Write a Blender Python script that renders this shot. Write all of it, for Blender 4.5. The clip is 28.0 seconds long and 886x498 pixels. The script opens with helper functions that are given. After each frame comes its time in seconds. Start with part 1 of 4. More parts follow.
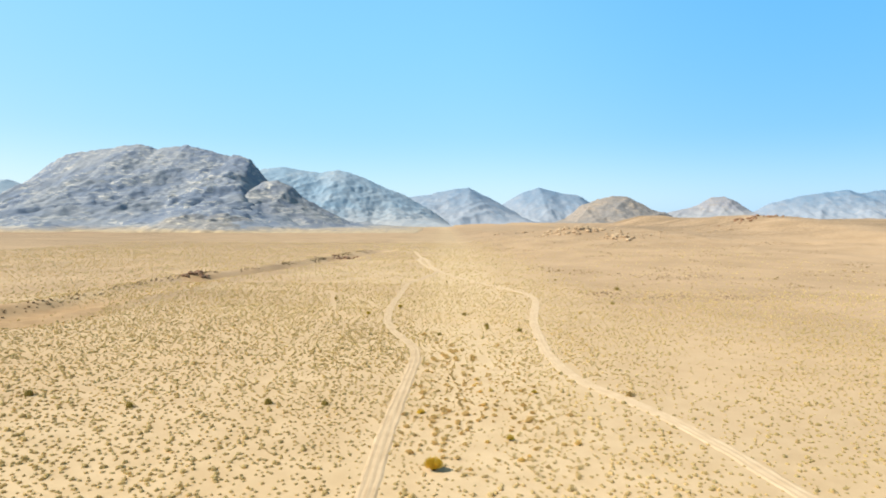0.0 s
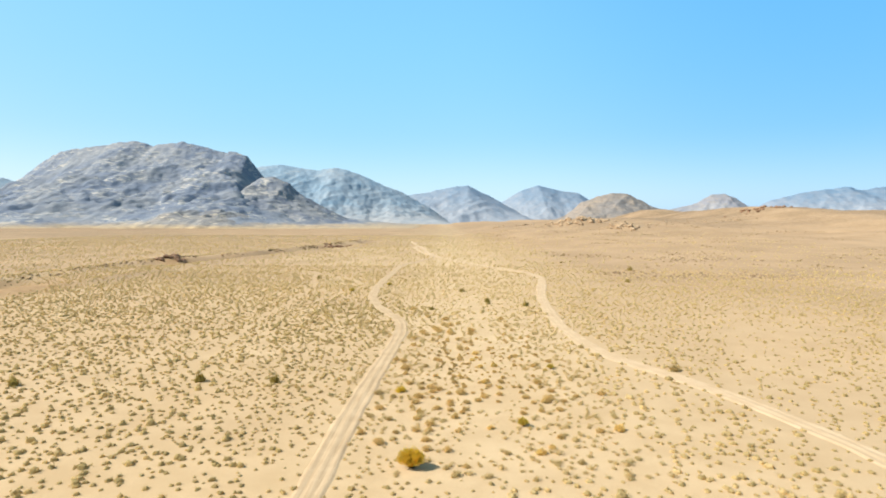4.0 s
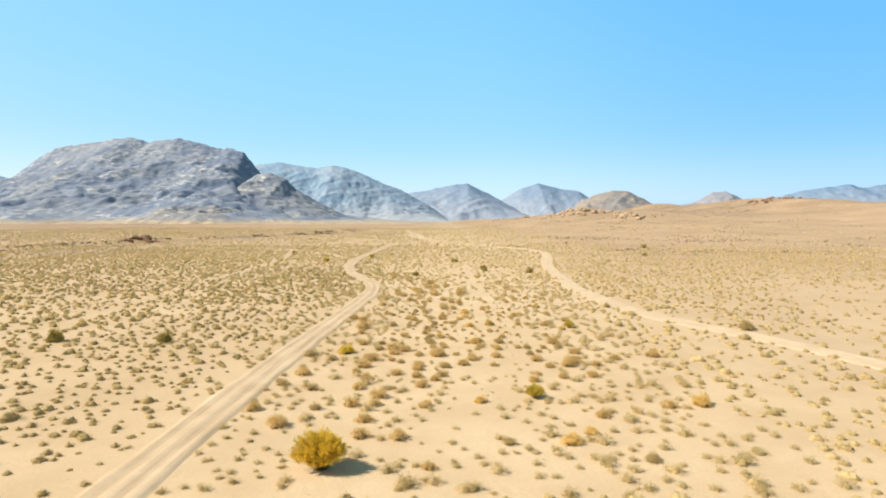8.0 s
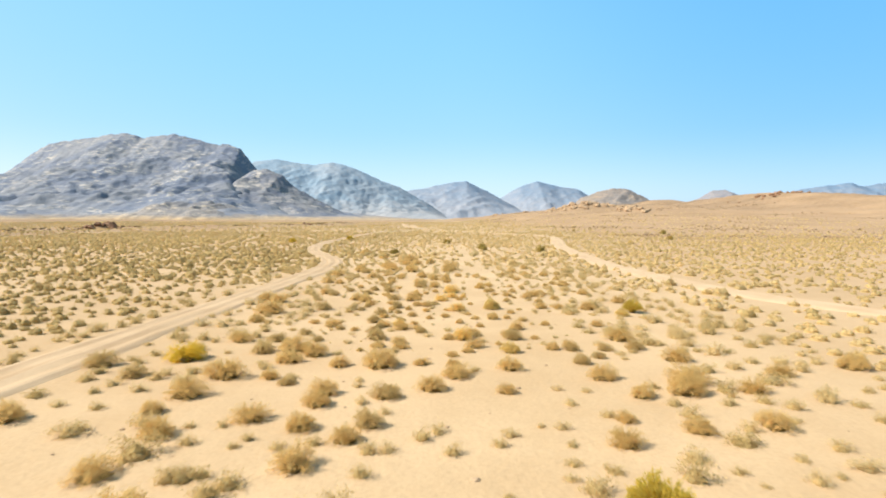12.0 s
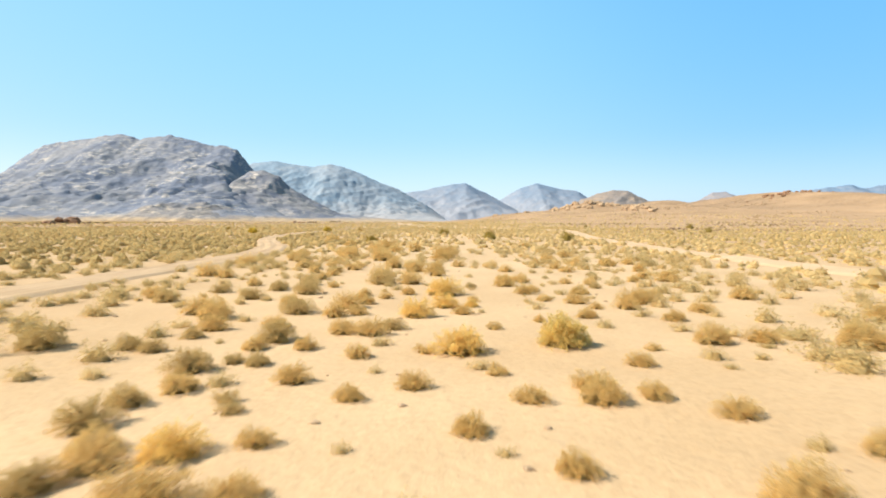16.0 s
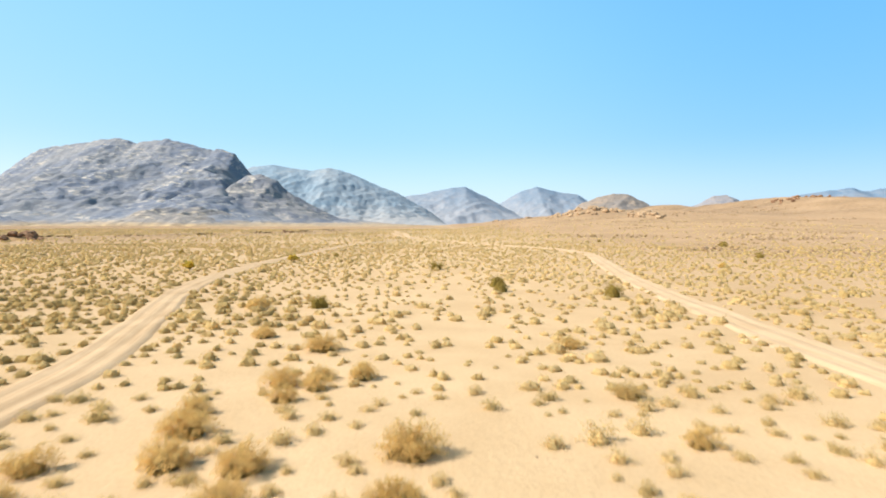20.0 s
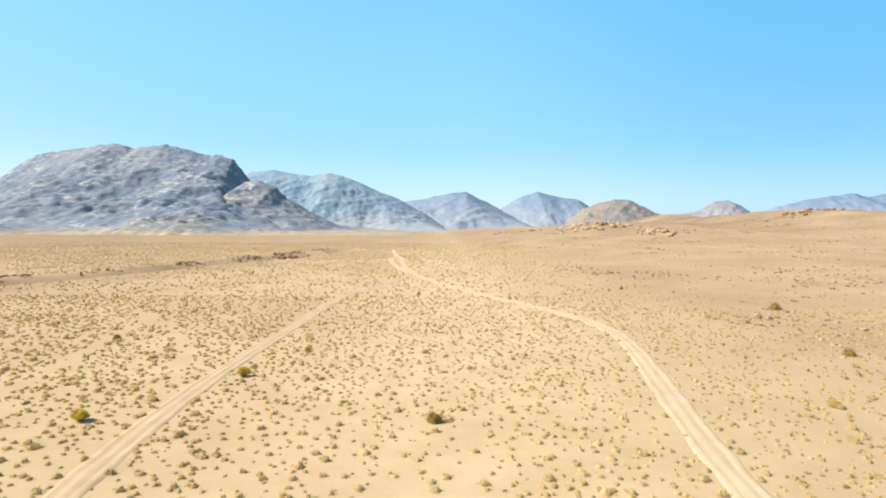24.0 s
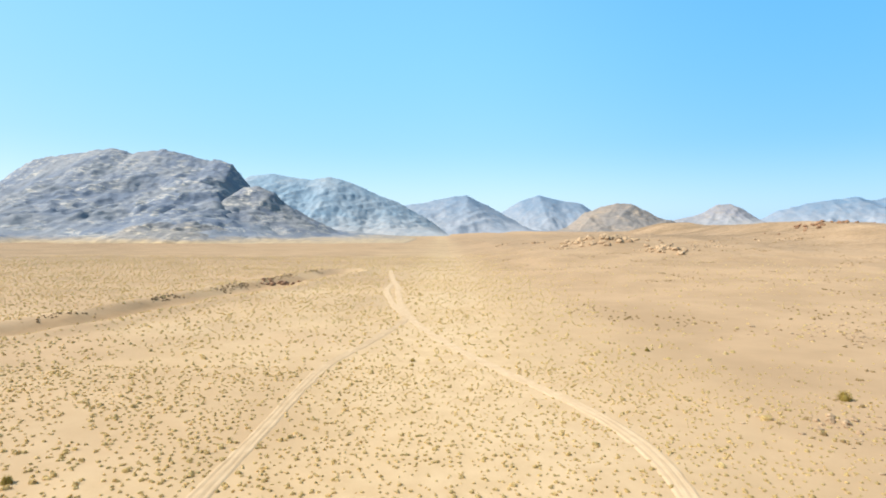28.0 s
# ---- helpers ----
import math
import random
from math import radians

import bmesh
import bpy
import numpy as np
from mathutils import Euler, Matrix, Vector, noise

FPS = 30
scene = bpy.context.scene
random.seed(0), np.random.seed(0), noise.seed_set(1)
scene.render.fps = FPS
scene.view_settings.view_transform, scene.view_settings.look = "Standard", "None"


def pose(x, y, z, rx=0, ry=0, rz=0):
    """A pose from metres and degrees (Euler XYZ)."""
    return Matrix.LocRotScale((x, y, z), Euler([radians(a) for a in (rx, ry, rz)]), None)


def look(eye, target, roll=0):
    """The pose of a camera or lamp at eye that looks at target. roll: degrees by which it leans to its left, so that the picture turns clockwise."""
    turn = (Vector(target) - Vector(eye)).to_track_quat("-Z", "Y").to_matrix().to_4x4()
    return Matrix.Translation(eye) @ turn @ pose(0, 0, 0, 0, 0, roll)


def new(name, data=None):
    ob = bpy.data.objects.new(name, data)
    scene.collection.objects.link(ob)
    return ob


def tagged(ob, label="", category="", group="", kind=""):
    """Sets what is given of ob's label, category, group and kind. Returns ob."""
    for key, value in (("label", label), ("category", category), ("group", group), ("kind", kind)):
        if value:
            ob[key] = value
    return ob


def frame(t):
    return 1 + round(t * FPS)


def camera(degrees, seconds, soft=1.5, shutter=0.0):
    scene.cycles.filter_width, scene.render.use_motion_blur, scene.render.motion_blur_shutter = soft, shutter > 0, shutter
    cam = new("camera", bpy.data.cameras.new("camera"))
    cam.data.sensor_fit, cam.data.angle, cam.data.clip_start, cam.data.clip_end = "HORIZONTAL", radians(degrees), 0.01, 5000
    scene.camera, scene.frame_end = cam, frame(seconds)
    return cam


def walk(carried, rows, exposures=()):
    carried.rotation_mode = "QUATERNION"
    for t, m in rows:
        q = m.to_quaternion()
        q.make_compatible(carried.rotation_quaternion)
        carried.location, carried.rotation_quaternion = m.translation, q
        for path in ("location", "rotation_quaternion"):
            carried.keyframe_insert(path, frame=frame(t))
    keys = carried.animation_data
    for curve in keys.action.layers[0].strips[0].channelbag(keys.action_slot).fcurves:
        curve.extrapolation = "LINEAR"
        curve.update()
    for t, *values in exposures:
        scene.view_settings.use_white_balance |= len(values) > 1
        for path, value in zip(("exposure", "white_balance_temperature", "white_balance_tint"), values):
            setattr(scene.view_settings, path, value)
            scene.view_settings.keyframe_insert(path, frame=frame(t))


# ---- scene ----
# camera: a low drone pass, down from thirty metres to head height and up again
cam = camera(74.0, 28.0, soft=1.9, shutter=0.45)
# seconds, x, y, z, pitch, lean, yaw
PATH = [
    (0.0, 0.00, 0.00, 30.00, -2.75, -0.30, -0.01),
    (0.5, 0.07, 2.83, 28.78, -2.77, -0.31, 0.01),
    (1.0, 0.21, 5.69, 27.50, -2.79, -0.25, -0.02),
    (1.5, 0.35, 8.60, 26.25, -2.81, -0.21, -0.06),
    (2.0, 0.55, 11.43, 24.94, -2.83, -0.15, -0.07),
    (2.5, 0.77, 14.26, 23.69, -2.82, -0.14, -0.07),
    (3.0, 1.00, 17.11, 22.41, -2.80, -0.09, -0.08),
    (3.5, 1.23, 20.04, 21.16, -2.81, -0.13, -0.08),
    (5.5, 2.36, 31.32, 16.28, -2.78, -0.14, -0.12),
    (6.0, 2.72, 34.19, 15.02, -2.78, -0.09, -0.10),
    (6.5, 3.03, 37.07, 13.82, -2.82, -0.08, -0.10),
    (7.0, 3.37, 39.97, 12.59, -2.81, -0.09, -0.13),
    (7.5, 3.70, 42.89, 11.42, -2.85, -0.09, -0.12),
    (8.0, 4.02, 45.82, 10.21, -2.85, -0.08, -0.11),
    (8.5, 4.31, 48.82, 8.94, -2.84, -0.12, -0.12),
    (9.0, 4.59, 51.83, 7.72, -2.86, -0.16, -0.13),
    (9.5, 4.86, 54.78, 6.56, -2.95, -0.13, -0.14),
    (10.0, 5.10, 57.77, 5.70, -2.96, -0.16, -0.16),
    (10.5, 5.33, 60.74, 5.49, -3.06, -0.10, -0.17),
    (11.0, 5.53, 63.78, 5.36, -3.02, -0.13, -0.18),
    (11.5, 5.67, 66.74, 5.24, -3.01, -0.09, -0.22),
    (12.0, 5.76, 69.71, 5.05, -2.99, -0.18, -0.22),
    (12.5, 5.86, 72.63, 4.75, -2.92, -0.27, -0.21),
    (14.5, 6.12, 83.47, 2.70, -2.85, -0.14, -0.22),
    (15.0, 6.24, 86.35, 2.50, -2.82, -0.10, -0.24),
    (15.5, 6.28, 89.12, 2.34, -2.77, -0.15, -0.30),
    (16.0, 6.36, 91.75, 2.25, -2.74, -0.16, -0.31),
    (16.5, 6.48, 94.40, 2.19, -2.71, -0.09, -0.31),
    (17.0, 6.57, 97.03, 2.27, -2.69, -0.07, -0.33),
    (17.5, 6.73, 99.62, 2.47, -2.64, -0.11, -0.32),
    (18.0, 6.86, 102.18, 2.77, -2.63, -0.12, -0.32),
    (18.5, 7.01, 104.83, 3.22, -2.58, -0.08, -0.32),
    (19.0, 7.14, 107.73, 3.85, -2.56, -0.10, -0.35),
    (19.5, 7.25, 110.65, 4.67, -2.48, -0.11, -0.34),
    (20.0, 7.39, 113.37, 5.66, -2.42, -0.09, -0.34),
    (20.5, 7.47, 116.19, 6.77, -2.38, -0.05, -0.33),
    (21.0, 7.53, 118.97, 8.16, -2.36, -0.13, -0.32),
    (21.5, 7.55, 121.68, 9.55, -2.26, -0.10, -0.31),
    (23.5, 7.39, 133.07, 15.30, -2.11, -0.14, -0.32),
    (24.0, 7.41, 135.75, 16.80, -2.07, -0.17, -0.30),
    (24.5, 7.40, 138.58, 18.30, -2.05, -0.21, -0.29),
    (25.0, 7.46, 141.37, 19.78, -2.04, -0.21, -0.27),
    (25.5, 7.53, 144.11, 21.20, -2.00, -0.18, -0.26),
    (26.0, 7.62, 146.83, 22.68, -1.95, -0.16, -0.28),
    (26.5, 7.72, 149.53, 24.09, -1.92, -0.15, -0.26),
    (27.0, 7.92, 152.28, 25.58, -1.89, -0.14, -0.26),
    (27.5, 8.16, 154.99, 27.11, -1.86, -0.14, -0.20),
    (28.0, 8.15, 157.57, 28.65, -1.86, -0.16, -0.21),
]
walk(cam, [(t, pose(x, y, z, 90 + p, r, w)) for t, x, y, z, p, r, w in PATH], exposures=[(0.0, 0.78, 6230, 4), (8.0, 0.78, 6290, 6), (12.0, 0.83, 6430, 8), (17.0, 0.86, 6620, 9), (21.0, 0.84, 6420, 8), (25.0, 0.84, 6120, 6), (28.0, 0.82, 6120, 6)])

# ---- daylight ----
SUN_AZIMUTH, SUN_HEIGHT = radians(-100), radians(43)
to_sun = Vector((math.sin(SUN_AZIMUTH) * math.cos(SUN_HEIGHT), math.cos(SUN_AZIMUTH) * math.cos(SUN_HEIGHT), math.sin(SUN_HEIGHT)))
world = bpy.data.worlds.new("world")
scene.world = world
world.use_nodes = True
wt = world.node_tree
sky = wt.nodes.new("ShaderNodeTexSky")
sky.sky_type, sky.sun_disc = "NISHITA", False
sky.sun_elevation, sky.sun_rotation = SUN_HEIGHT, SUN_AZIMUTH
sky.altitude, sky.air_density, sky.dust_density, sky.ozone_density = 900, 1.0, 2.0, 1.5
background = wt.nodes["Background"]
background.inputs["Strength"].default_value = 0.09


def sky_mix(blend, a, b, fac=1.0):
    n = wt.nodes.new("ShaderNodeMix")
    n.data_type, n.blend_type = "RGBA", blend
    for value, socket in ((fac, n.inputs[0]), (a, n.inputs[6]), (b, n.inputs[7])):
        if isinstance(value, float):
            socket.default_value = value
        elif isinstance(value, tuple):
            socket.default_value = (*value, 1)
        else:
            wt.links.new(value, socket)
    return n.outputs[2]


def sky_share(axis, low, high):
    """From 0 to 1 with the height of the direction above the plane across axis."""
    dot = wt.nodes.new("ShaderNodeVectorMath")
    dot.operation, dot.inputs[1].default_value = "DOT_PRODUCT", axis
    wt.links.new(wt.nodes.new("ShaderNodeTexCoord").outputs["Generated"], dot.inputs[0])
    span = wt.nodes.new("ShaderNodeMapRange")
    span.interpolation_type = "SMOOTHSTEP"
    span.inputs["From Min"].default_value, span.inputs["From Max"].default_value = low, high
    wt.links.new(dot.outputs["Value"], span.inputs["Value"])
    return span.outputs[0]


# the clear desert sky: a bright blue low veil that thins towards the zenith, and a deeper blue away from the sun
veil = sky_mix("MIX", (0.86, 3.46, 6.4), (0.42, 1.3, 2.1), sky_share((0, 0, 1), 0.25, 0.95))
clear = sky_mix("ADD", sky_mix("MULTIPLY", sky.outputs["Color"], (0.69, 0.37, 0.05)), veil)
deep = sky_mix("MIX", (1.0, 1.0, 1.0), (0.62, 0.80, 0.98), sky_share((0.93, 0.25, 0.25), 0.3, 0.85))
low_haze = sky_mix("MIX", (1.0, 0.75, 0.1), (0.0, 0.0, 0.0), sky_share((0, 0, 1), 0.0, 0.15))
wt.links.new(sky_mix("ADD", sky_mix("MULTIPLY", clear, deep), low_haze), background.inputs["Color"])
sun_data = bpy.data.lights.new("sun", "SUN")
sun_data.energy, sun_data.angle, sun_data.color = 4.7, radians(0.5), (1.0, 0.96, 0.90)
new("sun", sun_data).matrix_world = look(to_sun * 100, (0, 0, 0))


# ---- materials ----
def material(name, rough=0.9, spec=0.2):
    m = bpy.data.materials.new(name)
    m.use_nodes = True
    shader = m.node_tree.nodes["Principled BSDF"]
    shader.inputs["Roughness"].default_value = rough
    shader.inputs["Specular IOR Level"].default_value = spec
    return m, m.node_tree, shader


def node(nt, kind, **values):
    n = nt.nodes.new(kind)
    for key, value in values.items():
        n.inputs[key].default_value = value
    return n


def noise_tex(nt, vector, scale, detail=4.0, rough=0.55):
    n = node(nt, "ShaderNodeTexNoise", Scale=scale, Detail=detail, Roughness=rough)
    nt.links.new(vector, n.inputs["Vector"])
    return n.outputs["Fac"]


def ramp(nt, fac, stops):
    n = nt.nodes.new("ShaderNodeValToRGB")
    while len(n.color_ramp.elements) < len(stops):
        n.color_ramp.elements.new(0.5)
    for e, (at, c) in zip(n.color_ramp.elements, stops):
        e.position, e.color = at, (*c, 1) if len(c) == 3 else c
    nt.links.new(fac, n.inputs["Fac"])
    return n.outputs["Color"]


def mixed(nt, fac, a, b, blend="MIX"):
    n = nt.nodes.new("ShaderNodeMix")
    n.data_type, n.blend_type = "RGBA", blend
    for value, socket in ((fac, n.inputs[0]), (a, n.inputs[6]), (b, n.inputs[7])):
        if isinstance(value, (int, float)):
            socket.default_value = value
        elif isinstance(value, tuple):
            socket.default_value = (*value, 1)
        else:
            nt.links.new(value, socket)
    return n.outputs[2]


def bump(nt, shader, height, strength, distance):
    n = node(nt, "ShaderNodeBump", Strength=strength, Distance=distance)
    nt.links.new(height, n.inputs["Height"])
    nt.links.new(n.outputs["Normal"], shader.inputs["Normal"])


def position(nt):
    return nt.nodes.new("ShaderNodeNewGeometry").outputs["Position"]


def attribute(nt, name):
    n = nt.nodes.new("ShaderNodeAttribute")
    n.attribute_name = name
    return n.outputs["Fac"]


def sand_material():
    m, nt, sh = material("desert_sand", 0.95, 0.1)
    p = position(nt)
    large = ramp(nt, noise_tex(nt, p, 0.012, 3), [(0.35, (0.488, 0.330, 0.181)), (0.65, (0.532, 0.376, 0.222))])
    mid = ramp(nt, noise_tex(nt, p, 0.16, 5, 0.62), [(0.38, (0.84, 0.81, 0.76)), (0.62, (1.0, 1.0, 1.0))])
    c = mixed(nt, 0.7, large, mid, "MULTIPLY")
    grit = ramp(nt, noise_tex(nt, p, 9.0, 3, 0.7), [(0.3, (0.82, 0.79, 0.74)), (0.55, (1, 1, 1))])
    c = mixed(nt, 0.6, c, grit, "MULTIPLY")
    slope = ramp(nt, noise_tex(nt, p, 0.022, 7, 0.68), [(0.40, (0.330, 0.213, 0.118)), (0.60, (0.400, 0.260, 0.147))])
    c = mixed(nt, attribute(nt, "slope_soil"), c, slope)
    silt = ramp(nt, noise_tex(nt, p, 0.25, 5, 0.6), [(0.35, (0.290, 0.170, 0.080)), (0.65, (0.376, 0.232, 0.118))])
    c = mixed(nt, attribute(nt, "wash_soil"), c, silt)
    dots = ramp(nt, noise_tex(nt, p, 0.30, 5, 0.75), [(0.42, (0.60, 0.60, 0.60)), (0.56, (1, 1, 1))])
    long_bands = node(nt, "ShaderNodeMapping", Scale=(0.006, 0.022, 0.02))
    nt.links.new(p, long_bands.inputs["Vector"])
    streak = ramp(nt, noise_tex(nt, long_bands.outputs["Vector"], 1.0, 6, 0.65), [(0.40, (0.76, 0.77, 0.78)), (0.60, (1.03, 1.05, 1.10))])
    dots = mixed(nt, 1.0, dots, streak, "MULTIPLY")
    c = mixed(nt, attribute(nt, "scrub"), c, mixed(nt, 1.0, c, dots, "MULTIPLY"))
    nt.links.new(c, sh.inputs["Base Color"])
    fine = noise_tex(nt, p, 2.2, 6, 0.65)
    bump(nt, sh, fine, 0.35, 0.12)
    return m


def track_material(name, dark, pale, ruts):
    m, nt, sh = material(name, 0.92, 0.12)
    p = position(nt)
    c = ramp(nt, noise_tex(nt, p, 0.35, 5, 0.6), [(0.35, dark), (0.65, pale)])
    grit = ramp(nt, noise_tex(nt, p, 14.0, 3, 0.7), [(0.3, (0.84, 0.81, 0.77)), (0.55, (1, 1, 1))])
    c = mixed(nt, 0.6, c, grit, "MULTIPLY")
    wheel = nt.nodes.new("ShaderNodeCombineXYZ")
    nt.links.new(attribute(nt, "across"), wheel.inputs[0])
    nt.links.new(attribute(nt, "along"), wheel.inputs[1])
    stretch = node(nt, "ShaderNodeMapping", Scale=(9.0, 0.16, 1.0))
    nt.links.new(wheel.outputs[0], stretch.inputs["Vector"])
    lines = noise_tex(nt, stretch.outputs["Vector"], 1.0, 4, 0.6)
    c = mixed(nt, ruts, c, ramp(nt, lines, [(0.38, (0.72, 0.66, 0.58)), (0.54, (1, 1, 1))]), "MULTIPLY")
    nt.links.new(c, sh.inputs["Base Color"])
    bump(nt, sh, lines, 0.35, 0.06)
    return m


def rock_material(name, dark, mid, light, scale=1.0, crack=0.4, ledges=0.5, relief=3.0, debris_or_haze=0.0, foot_tones=((0.300, 0.213, 0.127), (0.470, 0.334, 0.187))):
    """Weathered rock: large tone changes, pale level ledges, dark cracks."""
    m, nt, sh = material(name, 0.9, 0.15)
    p = position(nt)
    level = node(nt, "ShaderNodeMapping", Scale=(0.36, 0.45, 1.4), Rotation=(0.0, 0.16, 0.0))
    nt.links.new(p, level.inputs["Vector"])
    v = level.outputs["Vector"]
    c = ramp(nt, noise_tex(nt, p, 0.006 * scale, 6, 0.65), [(0.42, dark), (0.58, mid)])
    band = ramp(nt, noise_tex(nt, v, 0.085 * scale, 8, 0.76), [(0.525, (0, 0, 0)), (0.565, (1, 1, 1))])
    patch = ramp(nt, noise_tex(nt, p, 0.010 * scale, 3, 0.6), [(0.42, (0.12, 0.12, 0.12)), (0.60, (ledges, ledges, ledges))])
    c = mixed(nt, mixed(nt, 1.0, band, patch, "MULTIPLY"), c, light)
    shade = ramp(nt, noise_tex(nt, v, 0.14 * scale, 7, 0.75), [(0.38, (1 - crack, 1 - crack, 1 - crack)), (0.50, (1, 1, 1))])
    c = mixed(nt, 0.9, c, shade, "MULTIPLY")
    # low slopes: sandy debris on near rock; on far rock, base haze as colour
    if debris_or_haze:
        height = nt.nodes.new("ShaderNodeSeparateXYZ")
        nt.links.new(p, height.inputs[0])
        uneven = node(nt, "ShaderNodeMath")
        uneven.operation = "MULTIPLY_ADD"
        nt.links.new(noise_tex(nt, p, 0.012, 6, 0.7), uneven.inputs[0])
        uneven.inputs[1].default_value = -1.6 * debris_or_haze
        nt.links.new(height.outputs[2], uneven.inputs[2])
        share = node(nt, "ShaderNodeMapRange", **{"From Min": -0.65 * debris_or_haze, "From Max": 0.2 * debris_or_haze, "To Min": 0.9, "To Max": 0.0})
        nt.links.new(uneven.outputs[0], share.inputs["Value"])
        foot_tone = ramp(nt, noise_tex(nt, p, 0.05, 6, 0.7), [(0.40, foot_tones[0]), (0.6, foot_tones[1])])
        c = mixed(nt, share.outputs[0], c, foot_tone)
    nt.links.new(c, sh.inputs["Base Color"])
    bump(nt, sh, noise_tex(nt, v, 0.10 * scale, 6, 0.68), 0.7, relief)
    return m


def shrub_material(name, tones, source):
    """Dry twigs and small thin leaves that let some light through. source: a tone attribute, or nothing for one tone an object."""
    m, nt, sh = material(name, 0.85, 0.1)
    fac = attribute(nt, source) if source else nt.nodes.new("ShaderNodeObjectInfo").outputs["Random"]
    c = ramp(nt, fac, [(n / max(1, len(tones) - 1), t) for n, t in enumerate(tones)])
    island = nt.nodes.new("ShaderNodeNewGeometry").outputs["Random Per Island"]
    vary = ramp(nt, island, [(0.0, (0.76, 0.76, 0.76)), (1.0, (1.0, 1.0, 1.0))])
    c = mixed(nt, 1.0, c, vary, "MULTIPLY")
    nt.links.new(c, sh.inputs["Base Color"])
    thin = nt.nodes.new("ShaderNodeBsdfTranslucent")
    nt.links.new(c, thin.inputs["Color"])
    both = node(nt, "ShaderNodeMixShader", Fac=0.55)
    nt.links.new(sh.outputs[0], both.inputs[1])
    nt.links.new(thin.outputs[0], both.inputs[2])
    nt.links.new(both.outputs[0], nt.nodes["Material Output"].inputs["Surface"])
    return m


SAND = sand_material()
TRACK = track_material("packed_track_sand", (0.474, 0.325, 0.191), (0.534, 0.378, 0.233), 0.32)
WORN_TRACK = track_material("worn_track_sand", (0.428, 0.293, 0.170), (0.498, 0.349, 0.211), 0.5)
# the granite is grey; its blue cast is distance haze mixed into the colour
GRANITE = rock_material("haze_tinted_grey_granite", (0.150, 0.168, 0.212), (0.208, 0.210, 0.226), (0.410, 0.368, 0.316), 1.0, 0.22, 1.0, 3.6, 14.0)
SPUR_ROCK = rock_material("warm_grey_spur_rock", (0.160, 0.168, 0.198), (0.230, 0.220, 0.218), (0.450, 0.392, 0.325), 1.0, 0.3, 1.0, 4.0, 10.0)
KNOLL_ROCK = rock_material("tan_grey_knoll_rock", (0.175, 0.168, 0.172), (0.255, 0.226, 0.205), (0.450, 0.375, 0.285), 1.0, 0.4, 1.0, 4.0, 10.0)
# far rock: the blue and mauve of distance haze is put into the base colours
FAR_HAZE_BLUE = rock_material("hazed_blue_grey_far_rock", (0.190, 0.252, 0.310), (0.232, 0.272, 0.312), (0.300, 0.308, 0.312), 0.5, 0.12, 0.6, 3.0, 120.0, ((0.285, 0.278, 0.282), (0.345, 0.325, 0.312)))
FAR_HAZE_PALE = rock_material("hazed_pale_blue_far_rock", (0.122, 0.186, 0.262), (0.146, 0.196, 0.262), (0.180, 0.206, 0.252), 0.4, 0.08, 0.4, 1.0, 300.0, ((0.240, 0.250, 0.282), (0.292, 0.288, 0.300)))
HAZE_MAUVE_ROCK = rock_material("hazed_mauve_grey_far_rock", (0.190, 0.190, 0.220), (0.232, 0.218, 0.226), (0.320, 0.261, 0.209), 0.5, 0.22, 0.5, 3.0, 150.0, ((0.285, 0.278, 0.282), (0.345, 0.325, 0.312)))
WARM_ROCK = rock_material("tan_grey_rock", (0.185, 0.163, 0.150), (0.250, 0.203, 0.168), (0.350, 0.261, 0.182), 0.6, 0.3, 0.6, 3.0)
BROWN_ROCK = rock_material("brown_desert_rock", (0.180, 0.095, 0.052), (0.280, 0.155, 0.088), (0.390, 0.245, 0.150), 12.0, 0.35, 0.5, 0.012)
TONES = [(0.540, 0.398, 0.172), (0.630, 0.462, 0.200), (0.700, 0.522, 0.244), (0.770, 0.580, 0.288)]
FIELD_SHRUB = shrub_material("dry_shrub_field", TONES, "tone")
GREY_SHRUB = shrub_material("grey_olive_shrub", [(0.585, 0.415, 0.168), (0.690, 0.492, 0.208)], "")
TAN_SHRUB = shrub_material("tan_dry_shrub", [(0.720, 0.488, 0.180), (0.800, 0.560, 0.225)], "")
YELLOW_SHRUB = shrub_material("yellow_green_shrub", [(0.800, 0.548, 0.058), (0.815, 0.562, 0.070)], "")
LIME_SHRUB = shrub_material("olive_yellow_shrub", [(0.700, 0.515, 0.088), (0.725, 0.535, 0.100)], "")
PALE_YELLOW_SHRUB = shrub_material("pale_yellow_shrub", [(0.790, 0.575, 0.190), (0.810, 0.600, 0.215)], "")
OLIVE_SHRUB = shrub_material("dark_olive_shrub", [(0.385, 0.275, 0.066), (0.440, 0.318, 0.084)], "")
ORANGE_SHRUB = shrub_material("golden_shrub", [(0.900, 0.620, 0.195), (0.910, 0.640, 0.220)], "")
STEM = shrub_material("dry_stems", [(0.233, 0.151, 0.052), (0.311, 0.210, 0.078)], "")
DARK_SCRUB = shrub_material("dark_bank_scrub", [(0.182, 0.121, 0.059), (0.258, 0.176, 0.090)], "tone")
TAN_ROCK = rock_material("tan_slope_rock", (0.290, 0.190, 0.110), (0.410, 0.280, 0.168), (0.520, 0.375, 0.232), 12.0, 0.35, 0.6, 0.012)
SLOPE_SCRUB = shrub_material("brown_slope_scrub", [(0.34, 0.232, 0.108), (0.46, 0.32, 0.15)], "tone")


# ---- shape of the land ----
def lattice(ix, iy, seed):
    h = (ix * 374761393 + iy * 668265263 + seed * 1442695041) & 0xFFFFFFFF
    h = ((h ^ (h >> 13)) * 1274126177) & 0xFFFFFFFF
